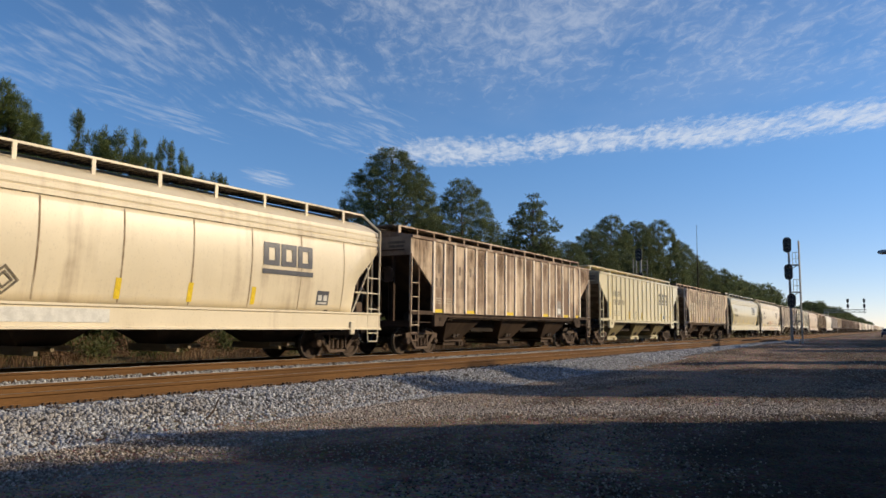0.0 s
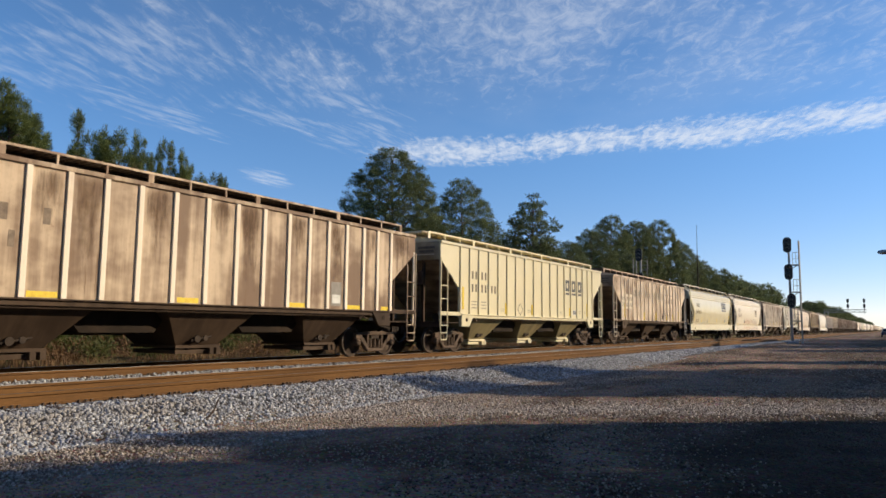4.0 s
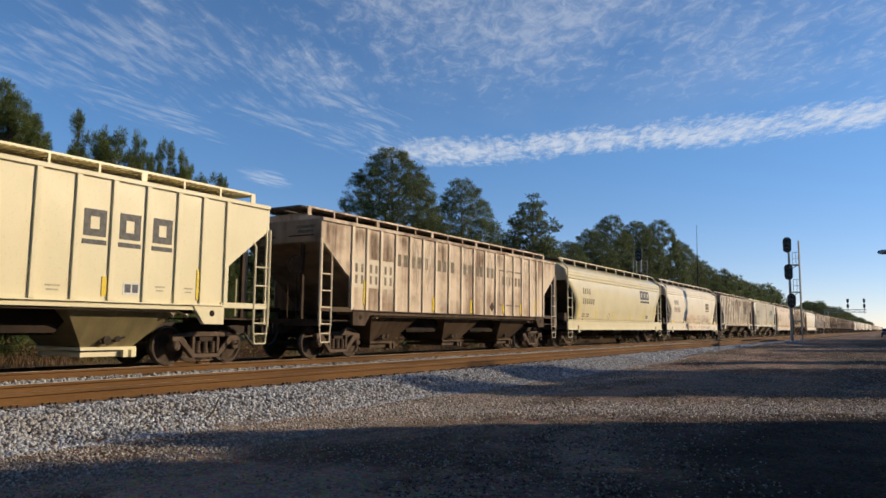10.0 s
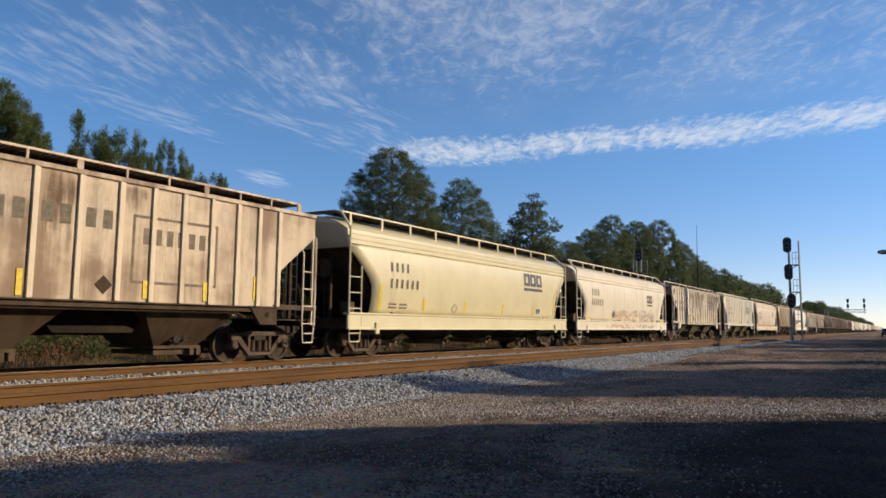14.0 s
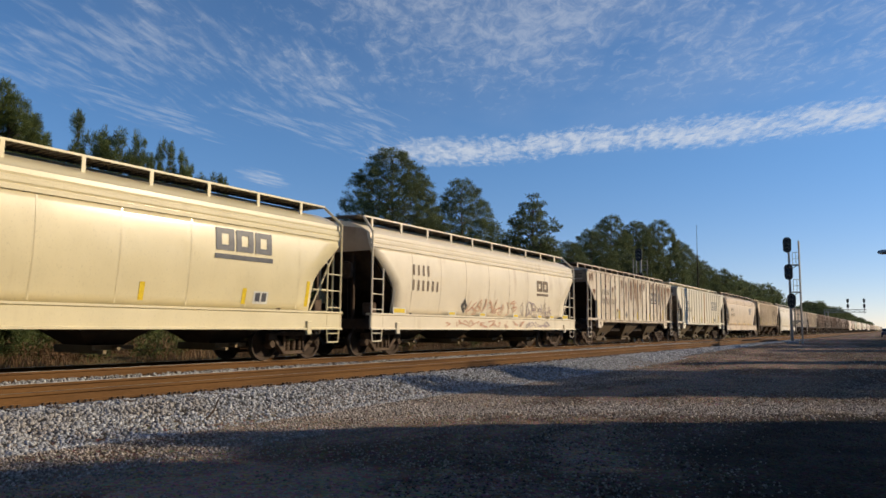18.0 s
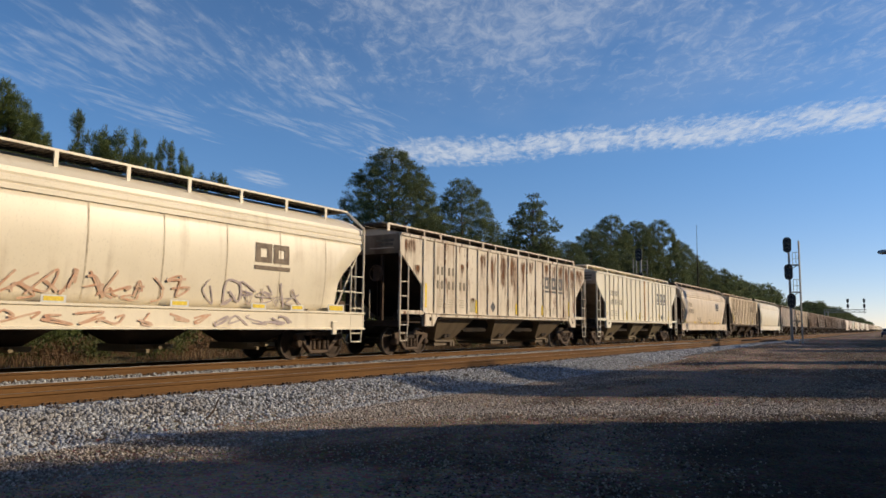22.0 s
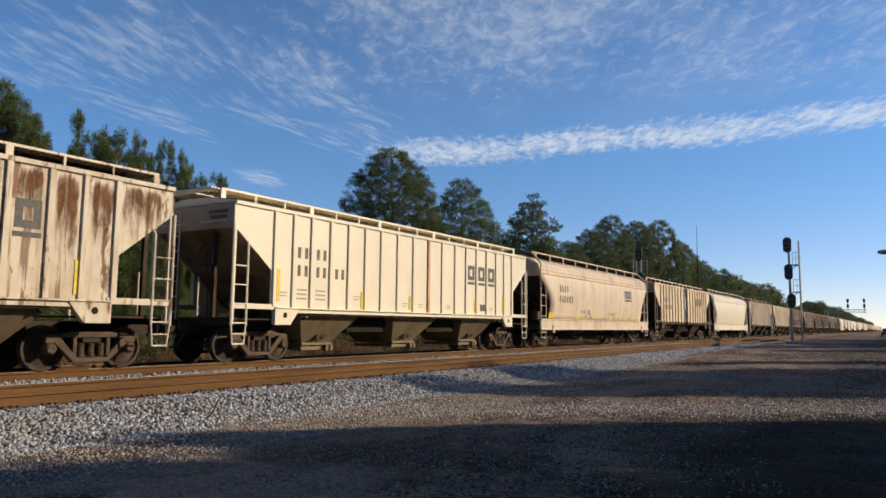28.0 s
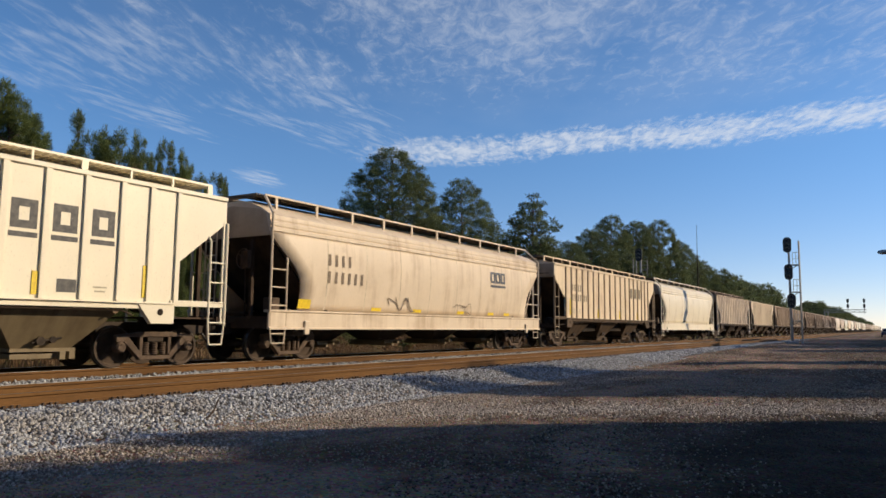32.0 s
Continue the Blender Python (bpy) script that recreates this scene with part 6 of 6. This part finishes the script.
# a dead stalk and a twig lying on the ballast
twig = thing("dry_stalk", "bent dry brown weed stalk in the ballast", "weed", "", pose(-8.7, 7.35, -0.42))
part("stem", join(tube((-0.05, -0.1, 0), (0.0, 0.0, 0.12), 0.015, 5), tube((0, 0, 0.12), (0.04, 0.09, 0.36), 0.013, 5, 0.006)), BARK, twig)
stick = thing("stick", "dark fallen stick on the pale ballast", "stick", "", pose(-9.15, 5.65, -0.34))
part("branch", join(tube((-0.1, -0.17, 0), (0.02, 0.02, 0.01), 0.016, 5), tube((0.02, 0.02, 0.01), (0.1, 0.15, 0.03), 0.014, 5, 0.008)), BARK, stick)


# ---- high cirrus, drifting slowly ----
def cirrus_material():
    m = bpy.data.materials.new("thin_cirrus")
    m.use_nodes = True
    nt = m.node_tree
    nt.nodes.clear()
    tc = nt.nodes.new("ShaderNodeTexCoord")
    out = nt.nodes.new("ShaderNodeOutputMaterial")
    clear = nt.nodes.new("ShaderNodeBsdfTransparent")
    glow = nt.nodes.new("ShaderNodeEmission")
    glow.inputs[0].default_value, glow.inputs[1].default_value = (0.93, 0.96, 1.0, 1), 0.85
    mix = nt.nodes.new("ShaderNodeMixShader")

    def math_node(op, a, b=None):
        n = nt.nodes.new("ShaderNodeMath")
        n.operation = op
        n.use_clamp = op == "ADD"
        for s, v in zip(n.inputs, (a, b)):
            if v is None:
                continue
            if isinstance(v, (int, float)):
                s.default_value = v
            else:
                nt.links.new(v, s)
        return n.outputs[0]

    def placed(cx, cy, rx, ry, angle=0.0):
        mp = nt.nodes.new("ShaderNodeMapping")
        mp.vector_type = "TEXTURE"
        mp.inputs["Location"].default_value = (cx, cy, 0)
        mp.inputs["Rotation"].default_value = (0, 0, radians(angle))
        mp.inputs["Scale"].default_value = (rx, ry, 1)
        nt.links.new(tc.outputs["Object"], mp.inputs[0])
        return mp.outputs[0]

    def field(across, along, detail, rough, warp=0.0, shift=0.0, angle=14.0):
        """Noise whose features are that many metres across and along the wind."""
        n = nt.nodes.new("ShaderNodeTexNoise")
        n.inputs["Scale"].default_value, n.inputs["Detail"].default_value, n.inputs["Roughness"].default_value, n.inputs["Distortion"].default_value = 1.0, detail, rough, warp
        nt.links.new(placed(shift * across, shift * along, across, along, angle), n.inputs["Vector"])
        return n.outputs["Fac"]

    def spot(cx, cy, rx, ry, angle=0.0):
        """1 in the middle of an oval, 0 at its rim."""
        n = nt.nodes.new("ShaderNodeVectorMath")
        n.operation = "LENGTH"
        nt.links.new(placed(cx, cy, rx, ry, angle), n.inputs[0])
        r = nt.nodes.new("ShaderNodeMapRange")
        r.interpolation_type = "SMOOTHSTEP"
        r.inputs["From Min"].default_value, r.inputs["From Max"].default_value = 1.0, 0.15
        nt.links.new(n.outputs["Value"], r.inputs["Value"])
        return r.outputs[0]

    comb = field(24, 100, 6, 0.64, 0.4, 3.3, 26.0)
    fibre = field(22, 120, 6, 0.64, 0.4, 5.1, 3.0)
    fluff = field(26, 48, 7, 0.7, 0.6, 7.7, 34.0)
    broad = field(210, 330, 3, 0.5, 0.0, 1.4, 20.0)

    def share(spots, sock, lo, hi, most):
        """Cloud inside some ovals, where the noise passes lo."""
        total = None
        for oval in spots:
            total = spot(*oval) if total is None else math_node("MAXIMUM", total, spot(*oval))
        soft = math_node("MULTIPLY", math_node("SUBTRACT", total, 1.0), 0.22)
        return math_node("MULTIPLY", remap(nt, math_node("ADD", sock, soft), lo, hi, most), remap(nt, total, 0.0, 0.35))

    tuft = math_node("ADD", math_node("MULTIPLY", fluff, 0.66), math_node("MULTIPLY", broad, 0.34))
    hair = math_node("ADD", math_node("MULTIPLY", comb, 0.7), math_node("MULTIPLY", broad, 0.3))
    grain = math_node("ADD", math_node("MULTIPLY", fluff, 0.6), math_node("MULTIPLY", comb, 0.4))
    left = share([(-1060, 560, 900, 560, 20), (-850, 760, 600, 560, 0)], hair, 0.44, 0.7, 0.3)
    top = share([(-300, 820, 1100, 760, 10), (100, 1050, 800, 640, 0)], tuft, 0.43, 0.68, 0.32)
    feathers = share([(-822, 985, 95, 290, 2), (-1000, 1080, 110, 400, 3), (-900, 1220, 130, 260, 8), (-1180, 860, 120, 320, 12)], fibre, 0.38, 0.7, 0.33)
    bank = share([(-830, 1390, 330, 210, 24), (-570, 1440, 330, 170, 10), (-310, 1500, 380, 190, 12), (-40, 1520, 360, 170, 4), (240, 1540, 420, 220, 0)], grain, 0.3, 0.62, 0.8)
    puff = share([(-1450, 1385, 90, 190, 30)], fibre, 0.3, 0.65, 0.5)
    veil = math_node("MULTIPLY", remap(nt, broad, 0.2, 0.7, 0.12), spot(100, 900, 1500, 1000))
    total = math_node("ADD", math_node("ADD", left, top), math_node("ADD", veil, puff))
    total = math_node("MAXIMUM", math_node("MAXIMUM", total, feathers), bank)
    nt.links.new(math_node("MULTIPLY", total, 0.85), mix.inputs[0])
    nt.links.new(clear.outputs[0], mix.inputs[1])
    nt.links.new(glow.outputs[0], mix.inputs[2])
    nt.links.new(mix.outputs[0], out.inputs["Surface"])
    return m


clouds = new("cirrus_clouds", raw("cirrus_clouds", [(-2600, 60, 0), (2400, 60, 0), (2400, 4200, 0), (-2600, 4200, 0)], [(0, 1, 2, 3)], cirrus_material()))
clouds.location = (0, 0, 400)
tagged(clouds, "thin white cirrus streaks drifting over a blue sky", "cloud", "", "stuff")


# ---- what moves ----
def motions():
    travel = [(0, 0.0), (4, -16.413), (8, -33.065), (12, -49.9), (16, -66.861), (20, -83.892), (24, -100.935), (28, -117.934), (32, -134.833)]

    def gone(t):
        for (t0, a), (t1, b) in zip(travel, travel[1:]):
            if t <= t1:
                return a + (b - a) * (t - t0) / (t1 - t0)
        return travel[-1][1]

    for wagon, y, sets in TRAIN:
        walk(wagon, [(t, pose(TRAIN_X, y + d, 0)) for t, d in travel])
    steps = 240
    for wagon, y, sets in TRAIN[:11]:
        for ws in sets:
            home = ws.location.copy()
            walk(ws, [(32.0 * i / steps, pose(home.x, home.y, home.z, -math.degrees(gone(32.0 * i / steps) / 0.457))) for i in range(steps + 1)])
    walk(clouds, [(0, pose(0, 0, 400)), (32, pose(-22, -14, 400))])


motions()
